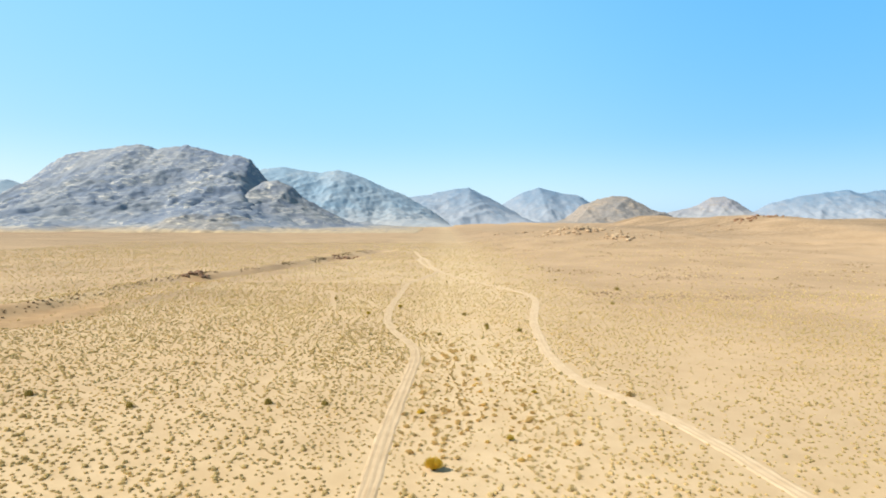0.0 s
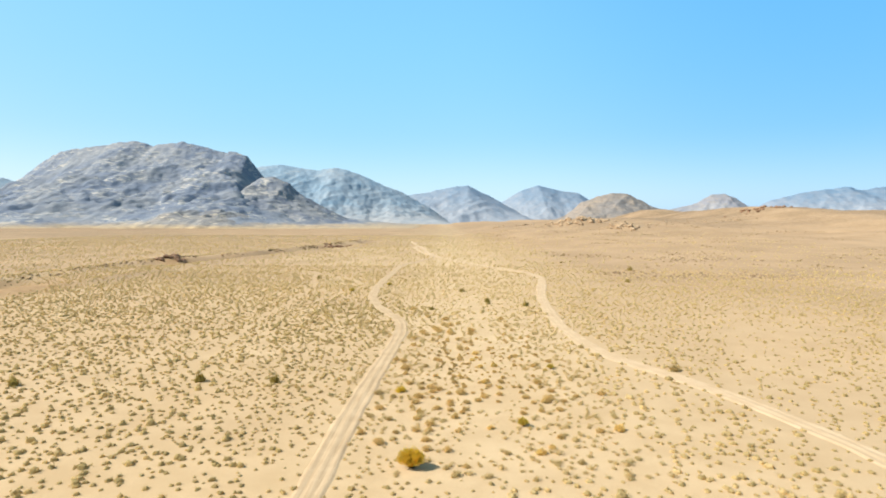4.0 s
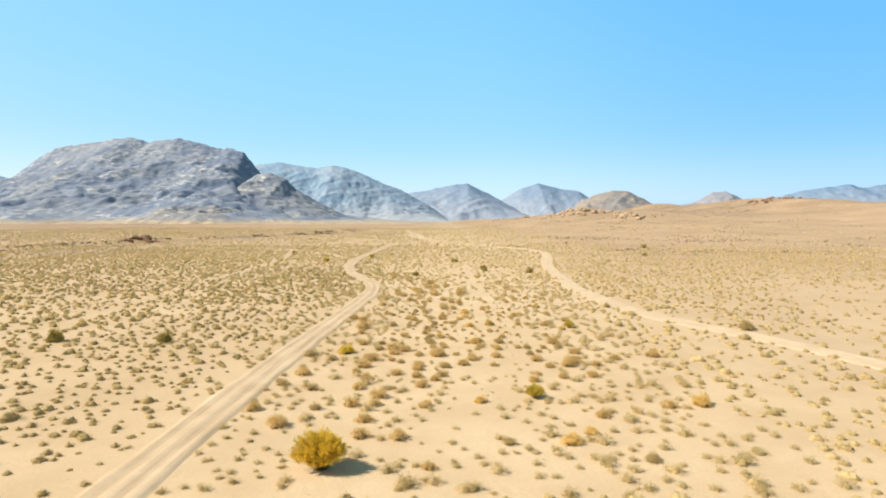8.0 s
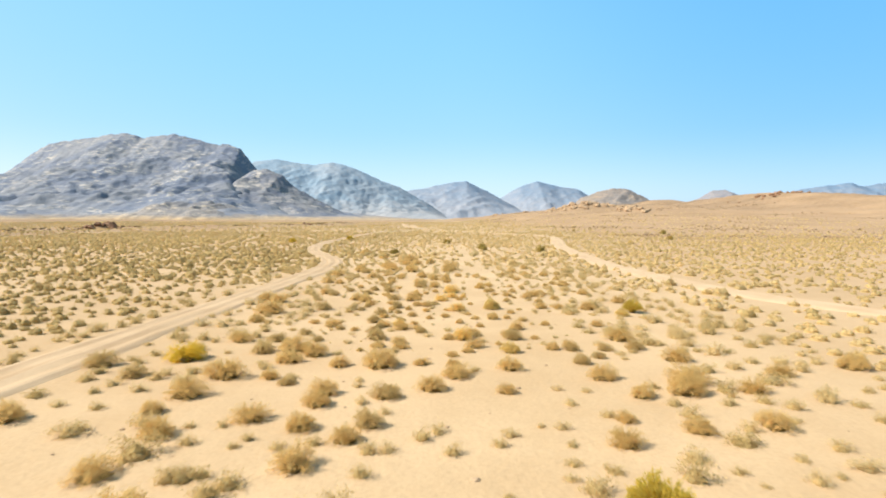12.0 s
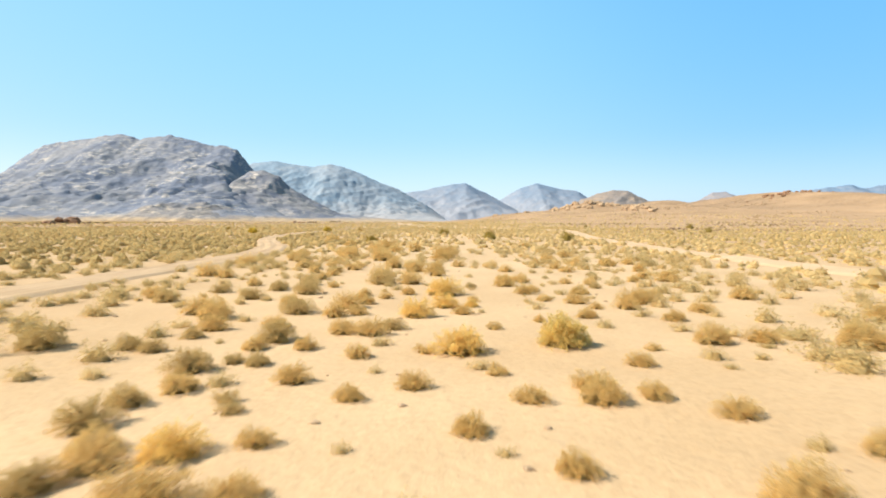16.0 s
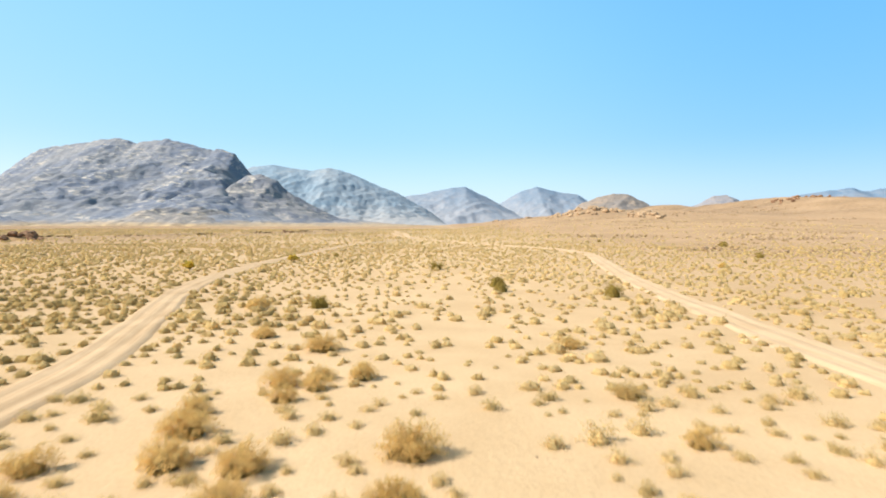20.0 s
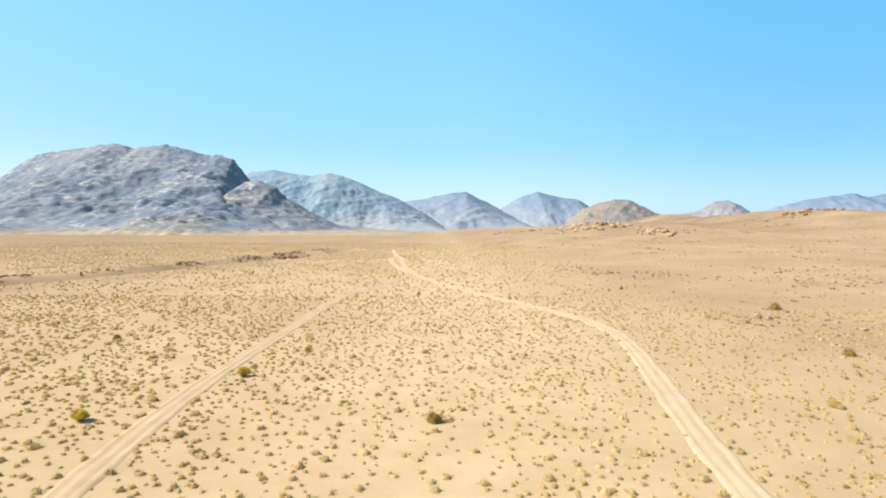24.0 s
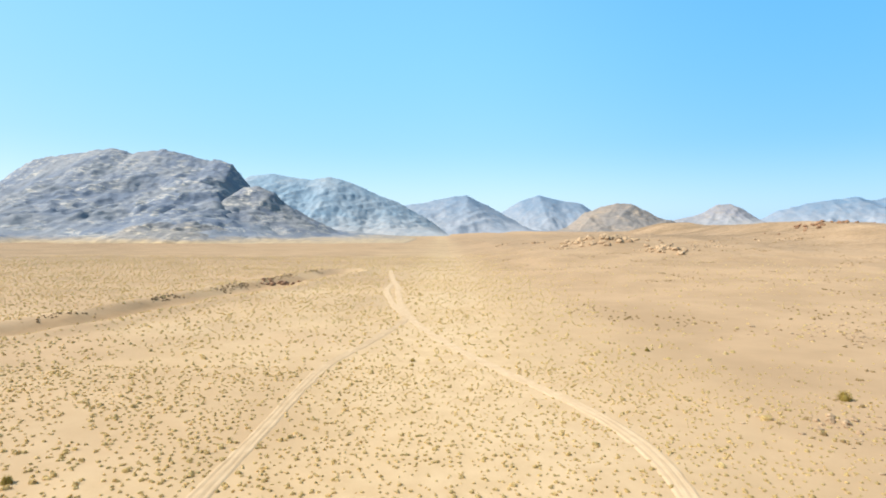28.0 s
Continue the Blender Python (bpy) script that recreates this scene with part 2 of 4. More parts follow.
    return ((h ^ (h >> 16)) & 0xFFFF) / 65535.0


def value_noise(x, y, seed):
    ix, iy = np.floor(x).astype(np.int64), np.floor(y).astype(np.int64)
    fx, fy = x - ix, y - iy
    fx, fy = fx * fx * fx * (fx * (fx * 6 - 15) + 10), fy * fy * fy * (fy * (fy * 6 - 15) + 10)
    a, b = lattice(ix, iy, seed), lattice(ix + 1, iy, seed)
    c, d = lattice(ix, iy + 1, seed), lattice(ix + 1, iy + 1, seed)
    return (a + (b - a) * fx) * (1 - fy) + (c + (d - c) * fx) * fy


def fbm(x, y, seed, octaves=5, gain=0.5):
    total, amp, norm = 0.0, 1.0, 0.0
    for o in range(octaves):
        total = total + amp * (value_noise(x * 2.03**o + 17.3 * o, y * 2.03**o - 9.1 * o, seed + o) - 0.5)
        norm, amp = norm + amp, amp * gain
    return 2 * total / norm


def ridged(x, y, seed, octaves=5, gain=0.55):
    total, amp, norm = 0.0, 1.0, 0.0
    for o in range(octaves):
        v = 1 - np.abs(2 * value_noise(x * 2.07**o + 31.7 * o, y * 2.07**o + 5.9 * o, seed + o) - 1)
        total, norm, amp = total + amp * v * v, norm + amp, amp * gain
    return total / norm


def smooth(a, b, v):
    u = np.clip((v - a) / (b - a), 0, 1)
    return u * u * (3 - 2 * u)


WASH = np.array([(-210, 60), (-165, 120), (-135, 172), (-127, 230), (-122, 300), (-104, 345), (-96, 395), (-84, 445), (-76, 490), (-58, 560)], float)


def wash_open(y):
    """The wash runs in two pieces, with level sand between them."""
    return 1 - smooth(205, 235, y) * smooth(302, 275, y)


def line_distance(x, y, line):
    """The distance to a line of points, and how far along it, from 0 to 1."""
    best, along = np.full(np.shape(x), 1e9), np.zeros(np.shape(x))
    n = len(line) - 1
    for k in range(n):
        a, b = line[k], line[k + 1]
        u = np.clip(((x - a[0]) * (b[0] - a[0]) + (y - a[1]) * (b[1] - a[1])) / ((b - a) @ (b - a)), 0, 1)
        d = np.hypot(x - a[0] - u * (b[0] - a[0]), y - a[1] - u * (b[1] - a[1]))
        along = np.where(d < best, (k + u) / n, along)
        best = np.minimum(best, d)
    return best, along


HILL_X = [20, 60, 90, 160, 250, 300, 340, 380, 430, 470, 500, 600, 900, 1600]
HILL_Z = [0, 5, 11, 17, 23, 22, 22, 27, 39, 40, 34, 35, 42, 48]


def ground_height(x, y):
    """Flat plain, hills on the east side, a shallow dry wash on the west side."""
    x, y = np.asarray(x, float), np.asarray(y, float)
    crest = np.interp(x, HILL_X, HILL_Z)
    up = smooth(150, 850, y - 0.06 * np.abs(x)) ** 1.35
    over = 1 - 0.45 * smooth(850, 1500, y)
    z = crest * up * over + 17 * np.exp(-((y - 1285) / 110) ** 2) * smooth(320, 440, x) * smooth(900, 600, x)
    rough = smooth(0, 12, z)
    z = z + rough * (3.2 * fbm(x / 130, y / 130, 3, 5) + 1.2 * (ridged(x / 60, y / 45, 9, 4) - 0.5))
    far = smooth(230, 420, y)
    z = z + far * 0.9 * fbm(x / 90, y / 70, 21, 4)
    z = z + 0.12 * fbm(x / 14, y / 14, 5, 2) * (1 - 0.75 * smooth(40, 15, np.abs(x - 5)) * smooth(55, 75, y) * smooth(150, 125, y))
    d, along = line_distance(x, y, WASH)
    d = d + 5 * fbm(x / 22, y / 22, 41, 3)
    z = z - 2.1 * (1 - smooth(3, 13, d)) * smooth(0, 0.05, along) * wash_open(y)
    z = z + 0.9 * np.exp(-((d - 16) / 5) ** 2) * smooth(-135, -90, -np.abs(x + 100) - 20)
    z = z + np.exp(-(((x - 168) / 30) ** 2 + ((y - 735) / 48) ** 2)) * (4.5 + 4 * ridged(x / 16, y / 16, 61, 3)) + 2 * np.exp(-(((x - 187) / 16) ** 2 + ((y - 622) / 18) ** 2))
    z = z - 1.6 * np.exp(-((y - 560 - 0.25 * (310 - x)) / 9) ** 2) * smooth(215, 270, x) * smooth(400, 350, x)
    z = z + 2.4 * np.exp(-((x + 128) ** 2 + ((y - 306) * 0.8) ** 2) / 40) + 1.2 * np.exp(-((x + 80) ** 2 + (y - 478) ** 2) / 220)
    return z


def mesh_object(name, verts, faces, mat, smooth_faces=True):
    me = bpy.data.meshes.new(name)
    verts, faces = np.asarray(verts, np.float32), np.asarray(faces, np.int32)
    me.vertices.add(len(verts))
    me.vertices.foreach_set("co", verts.ravel())
    k = faces.shape[1]
    me.loops.add(faces.size)
    me.loops.foreach_set("vertex_index", faces.ravel())
    me.polygons.add(len(faces))
    me.polygons.foreach_set("loop_start", np.arange(0, faces.size, k, dtype=np.int32))
    me.polygons.foreach_set("use_smooth", np.full(len(faces), smooth_faces))
    me.update(calc_edges=True)
    me.materials.append(mat)
    return new(name, me)


def scalar(ob, name, values):
    ob.data.attributes.new(name, "FLOAT", "POINT").data.foreach_set("value", np.asarray(values, np.float32).ravel())


def grid_faces(nx, ny):
    i = np.arange(nx * ny).reshape(ny, nx)
    return np.stack([i[:-1, :-1], i[:-1, 1:], i[1:, 1:], i[1:, :-1]], -1).reshape(-1, 4)


def spaced(marks):
    """Grid lines: (from, to, step) stretches laid end to end."""
    out = np.concatenate([np.arange(a, b, s) for a, b, s in marks] + [[marks[-1][1]]])
    return out


# ---- ground: one sheet to the horizon ----
gx = spaced([(-5000, -2000, 500), (-2000, -600, 50), (-600, -250, 10), (-250, -60, 2.5), (-60, 60, 2.0), (60, 300, 3.5), (300, 800, 8), (800, 2000, 40), (2000, 5000, 500)])
gy = spaced([(-3000, -200, 200), (-200, 40, 20), (40, 260, 2.0), (260, 560, 2.5), (560, 1100, 6), (1100, 2000, 25), (2000, 5000, 250)])
X, Y = np.meshgrid(gx, gy)
Z = ground_height(X, Y)
ground = mesh_object("ground", np.stack([X, Y, Z], -1).reshape(-1, 3), grid_faces(len(gx), len(gy)), SAND)
tagged(ground, "pale yellow desert sand plain with a brown dry wash and low hills", "ground", kind="structure")
wash_d = line_distance(X, Y, WASH)[0] + 10 * fbm(X / 15, Y / 15, 43, 4)
wide = 16 * np.exp(-(((Y - 172) / 34) ** 2))
wash_soil = wash_open(Y) * (1 - 0.4 * smooth(270, 310, Y)) * (1 - smooth(5 + wide - 2.5 * smooth(270, 310, Y), 15 + wide - 6 * smooth(270, 310, Y), wash_d)) * (0.75 + 0.25 * smooth(-0.2, 0.3, fbm(X / 30, Y / 30, 47, 3)))
mound = np.exp(-((X + 128) ** 2 + ((Y - 306) * 0.8) ** 2) / 60)
scalar(ground, "wash_soil", np.clip(wash_soil + mound + 0.15 * smooth(700, 1300, Y) * smooth(100, -200, X), 0, 1))
dust_glow = np.exp(-((X + 0.15 * Y) / (0.2 * np.abs(Y) + 40)) ** 2)  # paler in the middle of the far plain: airborne dust glow put into the colour
scalar(ground, "scrub", (1 - 0.6 * dust_glow) * smooth(450, 800, Y) * smooth(3200, 1500, Y) * (0.75 + 0.5 * fbm(X / 80, Y / 80, 59, 3)))
hill = np.interp(X, HILL_X, HILL_Z) * smooth(150, 850, Y - 0.06 * np.abs(X))
# browner on the slopes, far off, and towards both sides of the plain
scalar(ground, "slope_soil", np.clip(smooth(0.5, 22, hill) * (0.75 + 0.5 * fbm(X / 60, Y / 40, 53, 4)) + 0.55 * smooth(300, 700, Y) * (1 - 0.75 * dust_glow) + 0.9 * smooth(-25, -130, X) * smooth(140, 300, Y) * (0.7 + 0.8 * fbm(X / 35, Y / 25, 57, 4)) + 0.55 * smooth(6, -22, X) * smooth(60, 100, Y) * (0.8 + 0.8 * fbm(X / 24, Y / 24, 58, 3)) + 0.46 * smooth(10, 44, X) * smooth(40, 90, Y) + 0.65 * smooth(32, 85, X) * smooth(120, 220, Y), 0, 1))


# ---- wheel tracks ----
def sheet_height(x, y):
    """The height of the ground sheet as it is meshed."""
    i, j = np.clip(np.searchsorted(gx, x) - 1, 0, len(gx) - 2), np.clip(np.searchsorted(gy, y) - 1, 0, len(gy) - 2)
    u, v = (x - gx[i]) / (gx[i + 1] - gx[i]), (y - gy[j]) / (gy[j + 1] - gy[j])
    return (Z[j, i] * (1 - u) + Z[j, i + 1] * u) * (1 - v) + (Z[j + 1, i] * (1 - u) + Z[j + 1, i + 1] * u) * v


def spline(points, step=1.0):
    p = np.array(points, float)
    p = np.vstack([2 * p[0] - p[1], p, 2 * p[-1] - p[-2]])
    out = []
    for k in range(1, len(p) - 2):
        n = max(2, int(np.hypot(*(p[k + 1] - p[k])) / step))
        u = np.linspace(0, 1, n, endpoint=False)[:, None]
        out.append(0.5 * (2 * p[k] + (p[k + 1] - p[k - 1]) * u + (2 * p[k - 1] - 5 * p[k] + 4 * p[k + 1] - p[k + 2]) * u**2 + (3 * p[k] - p[k - 1] - 3 * p[k + 1] + p[k + 2]) * u**3))
    return np.vstack(out + [p[-2:-1]])


LEFT_TRACK = spline([(-9.5, -60), (-9.0, 0), (-8.6, 45), (-8.2, 65), (-7.9, 80), (-7.2, 97), (-6.4, 112), (-5.9, 127), (-6.8, 137), (-9.6, 147), (-13.6, 160), (-16.3, 174),
    (-17.6, 192), (-17.9, 215), (-17.2, 240), (-16.9, 262), (-15.8, 282), (-11.1, 302), (-4.2, 336), (-3.0, 350)])
RIGHT_TRACK = spline([(60, -40), (48, 25), (40, 63), (37.8, 76), (34.5, 89), (30.2, 99.5), (26.6, 108), (24.8, 117), (24.0, 130), (24.6, 144), (25.8, 160), (27.6, 176), (30.2, 192),
    (33.6, 211), (35.3, 226), (34.6, 238), (31, 252), (22, 273), (10.8, 302), (1.2, 335), (-6, 374), (-10.5, 415), (-13, 447), (-18.5, 490), (-27, 565)])
SIDE_TRACK = spline([(-3.6, 352), (-8.5, 375), (-12.8, 399), (-17, 430), (-17.5, 462), (-17, 478)])


def wheel_track(name, line, width, mat, label):
    """A strip with two worn wheel ruts, a low middle and soft sandy edges that run down into the ground."""
    across = np.array([-0.72, -0.56, -0.44, -0.32, -0.22, -0.10, 0.10, 0.22, 0.32, 0.44, 0.56, 0.72])
    height = np.array([-0.12, 0.02, 0.055, 0.0, -0.005, 0.05, 0.05, -0.005, 0.0, 0.055, 0.02, -0.12])
    t = np.gradient(line, axis=0)
    t /= np.linalg.norm(t, axis=1)[:, None]
    side = np.stack([t[:, 1], -t[:, 0]], -1)
    s = np.cumsum(np.r_[0, np.hypot(*np.diff(line, axis=0).T)])
    w = width * (1 + 0.2 * fbm(s / 4, s * 0 + 3.3, 71, 4))
    xy = line[:, None] + side[:, None] * (across[None, :] * w[:, None])[..., None]
    z = sheet_height(xy[..., 0], xy[..., 1]) + 0.06 + height[None, :] + 0.02 * fbm(xy[..., 0] / 1.5, xy[..., 1] / 1.5, 77, 2)
    ob = mesh_object(name, np.concatenate([xy, z[..., None]], -1).reshape(-1, 3), grid_faces(len(across), len(line)), mat)
    scalar(ob, "across", np.broadcast_to(across[None, :], z.shape))
    scalar(ob, "along", np.broadcast_to(s[:, None], z.shape))
    return tagged(ob, label, "dirt track", kind="structure")


wheel_track("track_1", LEFT_TRACK, 1.95, WORN_TRACK, "winding pale sand track with two wheel ruts")
wheel_track("track_2", RIGHT_TRACK, 2.15, TRACK, "broad pale sand track curving across the plain")
wheel_track("track_3", SIDE_TRACK, 2.1, TRACK, "short pale sand side track beside the fork")


def track_distance(x, y):
    d = np.full(np.shape(x), 1e9)
    for line in (LEFT_TRACK, RIGHT_TRACK, SIDE_TRACK):
        d = np.minimum(d, line_distance(x, y, line[::3])[0])
    return d


# ---- mountains ----
def mountain(name, ridge, depth, front, back, mat, label, seed, rough=1.0, cell=6.0, power=1.15, gully=1.0, lean=0.0, jag=0.12, steep=0.0, rib=16.0):
    """A rock massif: a ridge line of (x, height), with gullied slopes falling to the plain in front and behind."""
    rx, rz = np.array(ridge, float).T
    reach = 0.5 * front
    xs = np.arange(rx[0] - reach, rx[-1] + reach, cell)
    ys = np.arange(depth - front, depth + back, cell * 1.2)
    x, y = np.meshgrid(xs, ys)
    v = np.where(y < depth, (depth - y) / front, (y - depth) / back)
    bend = gully * front * 0.10 * v * fbm(x / (front * 0.22), y / (front * 0.35), seed, 4)
    top = np.interp(x + bend - lean * v * smooth(-1000, -700, x), np.r_[rx[0] - reach, rx, rx[-1] + reach], np.r_[-10, rz, -10])
    fall = np.clip(1 - v + 0.16 * gully * v * fbm(x / (front * 0.16), y / (front * 0.5), seed + 11, 4), 0, 1)
    z = top * fall ** (power + steep * smooth(-1150, -1500, x))
    body = np.clip(z / 60, 0, 1)
    z = z + rough * body * (np.clip(4 * v, jag, 1)) * (gully * 48 * (ridged((x - 0.75 * (y - depth)) / 390, (y + 0.4 * x) / 760, seed + 23, 3) - 0.5)
        + rib * (ridged((x - 0.75 * gully * (y - depth)) / 95, (y + 0.4 * x) / 340, seed + 31, 4) - 0.45) + 7 * fbm(x / 34, y / 40, seed + 37, 3) + 5 * (ridged((x - 0.6 * y) / 46, (y + 0.4 * x) / 120, seed + 43, 4) - 0.45))
    z = z + rough * body * 4.0 * fbm(x / 13, y / 18, seed + 51, 2)
    edge = np.minimum(1 - v, np.minimum(x - xs[0], xs[-1] - x) / (0.3 * front))
    z = np.maximum(z - 14 * (1 - smooth(0, 0.10, edge)), -12)
    ob = mesh_object(name, np.stack([x, y, z], -1).reshape(-1, 3), grid_faces(len(xs), len(ys)), mat)
    return tagged(ob, label, "mountain", kind="structure")


mountain("mountain_1", [(-1900, 45), (-1790, 100), (-1700, 150), (-1650, 172), (-1601, 199), (-1554, 240), (-1477, 286), (-1412, 296), (-1318, 305), (-1244, 320), (-1184, 323), (-1115, 303),
    (-1086, 310), (-1002, 321), (-928, 306), (-844, 282), (-799, 284), (-754, 265), (-726, 222), (-690, 180), (-640, 140), (-590, 95), (-540, 45)], 2320, 1000, 500, GRANITE,
    "broad grey granite mountain with pale rock ledges", 101, 0.95, 5.5, 1.5, 1.15, 220.0, 0.12, 1.4, 20.0)
mountain("mountain_2", [(-790, 60), (-712, 100), (-636, 140), (-603, 160), (-568, 164), (-512, 144), (-479, 109), (-416, 74), (-352, 42), (-304, 18)], 2000, 440, 420, SPUR_ROCK,
    "lower grey rocky spur of the granite mountain", 131, 0.8, 4.5, 1.2)
mountain("mountain_3", [(-1400, 200), (-1159, 270), (-1075, 332), (-927, 342), (-729, 306), (-630, 323), (-564, 313), (-433, 264), (-301, 205), (-218, 172), (-69, 90), (47, 5)], 3500, 700, 500, FAR_HAZE_BLUE,
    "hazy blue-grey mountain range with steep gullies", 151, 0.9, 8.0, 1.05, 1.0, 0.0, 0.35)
mountain("mountain_4", [(-480, 90), (-331, 169), (-249, 202), (-86, 230), (77, 263), (191, 276), (280, 231), (403, 170), (608, 48)], 4300, 800, 400, FAR_HAZE_PALE,
    "pale haze-blue distant mountain with a pointed top", 171, 0.55, 10.0, 1.15, 1.0, 0.0, 0.5)
mountain("mountain_5", [(263, 52), (485, 172), (618, 252), (752, 297), (908, 258), (1065, 240), (1155, 186), (1335, 85)], 4650, 700, 250, FAR_HAZE_PALE,
    "smooth haze-blue distant peak", 191, 0.4, 10.0, 1.15, 1.0, 0.0, 0.5)
mountain("mountain_6", [(660, 25), (726, 48), (825, 134), (924, 168), (1010, 190), (1089, 184), (1190, 140), (1274, 82), (1391, 30)], 3500, 550, 400, WARM_ROCK,
    "tan and grey rounded rocky mountain", 211, 0.8, 7.0, 1.15, 1.0, 0.0, 0.35)
mountain("mountain_7", [(1562, 63), (1770, 113), (1936, 160), (2040, 222), (2144, 236), (2250, 186), (2377, 98), (2483, 40)], 4500, 600, 350, HAZE_MAUVE_ROCK,
    "small haze-tinted mauve-grey mountain with a blunt top", 231, 0.7, 8.0, 1.15, 1.0, 0.0, 0.5)
mountain("mountain_8", [(2330, 70), (2450, 124), (2556, 182), (2790, 242), (3131, 298), (3260, 270), (3421, 297), (3644, 284), (3989, 243), (4420, 157)], 4600, 700, 300, FAR_HAZE_PALE,
    "long distant mountain range, pale blue and pink with haze", 251, 0.7, 12.0, 1.15, 1.0, 0.0, 0.5)
mountain("mountain_10", [(-740, 8), (-690, 26), (-650, 42), (-610, 38), (-570, 48), (-520, 38), (-470, 24), (-410, 5)], 1520, 210, 240, KNOLL_ROCK,
    "tan rocky knoll at the foot of the granite mountain", 281, 1.9, 4.5)
mountain("mountain_11", [(-1060, 5), (-1010, 22), (-960, 26), (-900, 8)], 1400, 120, 150, GRANITE,
    "small dark rocky knoll on the plain", 291, 0.8, 4.0)
mountain("mountain_12", [(-1330, 8), (-1240, 20), (-1120, 13), (-1010, 24), (-900, 15), (-790, 22), (-700, 17), (-600, 26), (-500, 17), (-410, 19), (-330, 9), (-240, 3)], 1520, 150, 300, GRANITE,
    "low stony foothills along the foot of the granite mountain", 301, 1.8, 4.0, 1.1)
mountain("mountain_9", [(-2900, 300), (-2791, 303), (-2603, 272), (-2477, 251), (-2430, 254), (-2352, 226), (-2258, 164), (-2150, 60)], 3300, 600, 300, FAR_HAZE_BLUE,
    "haze-blue distant mountain shoulder behind the granite massif", 271, 0.8, 12.0)


# ---- shrubs ----
def rock_blob(rng, size, squash=0.7):
    bm = bmesh.new()
    bmesh.ops.create_icosphere(bm, subdivisions=2, radius=0.5)
    off = Vector(rng.uniform(-50, 50, 3))
    for vert in bm.verts:
        n = 0.5 * noise.noise(vert.co * 2.2 + off) + 0.2 * noise.noise(vert.co * 5 + off)
        cut = round((vert.co.z + 0.5) * 4) / 4 - 0.5
        vert.co = vert.co * (1 + n)
        vert.co.z = (0.7 * vert.co.z + 0.3 * cut) * squash
        vert.co *= size
    return bm


def dome(rng, rings, sides, radius, height, rough):
    """A lumpy closed dome of dense inner twigs, one root point at its foot."""
    lumps = rng.uniform(0, 6.28, 3)
    pts = [(0, 0, height * radius * 2)]
    for r in range(1, rings + 1):
        e = np.pi / 2 * (1 - r / rings)
        for s in range(sides):
            a = 2 * np.pi * (s + 0.5 * (r % 2)) / sides
            k = radius * (1 + 0.16 * np.sin(2 * a + lumps[0]) + 0.1 * np.sin(3 * a + lumps[1])) * (1 + rng.uniform(-rough, rough))
            pts.append((np.cos(a) * np.cos(e) * k, np.sin(a) * np.cos(e) * k, max(0.0, np.sin(e) * k * height * 2)))
    tri = [(0, 1 + s, 1 + (s + 1) % sides) for s in range(sides)]
    for r in range(rings - 1):
        o = 1 + r * sides
        for s in range(sides):
            n = (s + 1) % sides
            tri += [(o + s, o + sides + s, o + sides + n), (o + s, o + sides + n, o + n)]
    return np.array(pts), np.array(tri)


def tuft(rng, twigs, leaves, leaf, height=0.62, twig_width=0.012, core=(0, 0, 0), litter=0.0, lowest=0.06, spread=0.02, broom=False):
    """A dome of twigs from one root, one unit wide, with small leaves towards the tips, round a dense core. litter: the
    radius of a low dark dome at its foot, brown stems and the shade under the bush in one colour. broom: the leaves are
    long and lie along the twigs. Returns the twigs and the rest as (points, triangles).
    """
    a = rng.uniform(0, 2 * np.pi, twigs)
    e = np.arcsin(rng.uniform(lowest, 1.0, twigs))
    lump = 1 + 0.14 * np.sin(a * 2 + rng.uniform(0, 6)) + 0.10 * np.sin(a * 3 + rng.uniform(0, 6))
    length = rng.uniform(0.84, 1.01, twigs) * lump * 0.5
    tip = np.stack([np.cos(a) * np.cos(e) * length, np.sin(a) * np.cos(e) * length, np.sin(e) * length * height * 2], -1)
    root = rng.normal(0, 0.05, (twigs, 3)) * (1, 1, 0)
    mid = root * 0.5 + tip * 0.55 + np.stack([0 * a, 0 * a, 0.07 * np.cos(e)], -1)
    side = np.stack([-np.sin(a), np.cos(a), 0 * a], -1) * twig_width
    tp = np.stack([root - side, root + side, mid + side * 0.7, mid - side * 0.7, tip], 1).reshape(-1, 3)
    k = np.arange(twigs)[:, None, None] * 5
    tf = (np.array([[0, 1, 2], [0, 2, 3], [3, 2, 4]])[None] + k).reshape(-1, 3)
    pick = rng.integers(0, twigs, leaves)
    u = ((0.22 if broom else 0.4) + (0.72 if broom else 0.62) * rng.uniform(0, 1, leaves) ** 0.7)[:, None]
    centre = np.where(u < 0.55, root[pick] + (mid[pick] - root[pick]) * u / 0.55, mid[pick] + (tip[pick] - mid[pick]) * (u - 0.55) / 0.45)
    centre = centre + rng.normal(0, spread, (leaves, 3))
    centre[:, 2] = np.maximum(centre[:, 2], 0.015)
    d1 = rng.normal(0, 1, (leaves, 3)) + (0, 0, 0.6)
    if broom:
        d1 = 4.0 * (tip[pick] - root[pick]) + rng.normal(0, 0.35, (leaves, 3))
    d1 /= np.linalg.norm(d1, axis=1)[:, None]
    d2 = np.cross(d1, rng.normal(0, 1, (leaves, 3)))
    d2 /= np.linalg.norm(d2, axis=1)[:, None]
    s = leaf * rng.uniform(0.6, 1.4, leaves)[:, None]
    lp = np.stack([centre - d2 * s * 0.55, centre + d2 * s * 0.55, centre + d1 * s * (4.5 if broom else 1.2)], 1).reshape(-1, 3)
    lf = np.arange(leaves * 3).reshape(-1, 3)
    if core[0]:
        cp, cf = dome(rng, core[0], core[1], core[2], height, 0.05)
        lp, lf = np.vstack([lp, cp]), np.vstack([lf, cf + len(lp)])
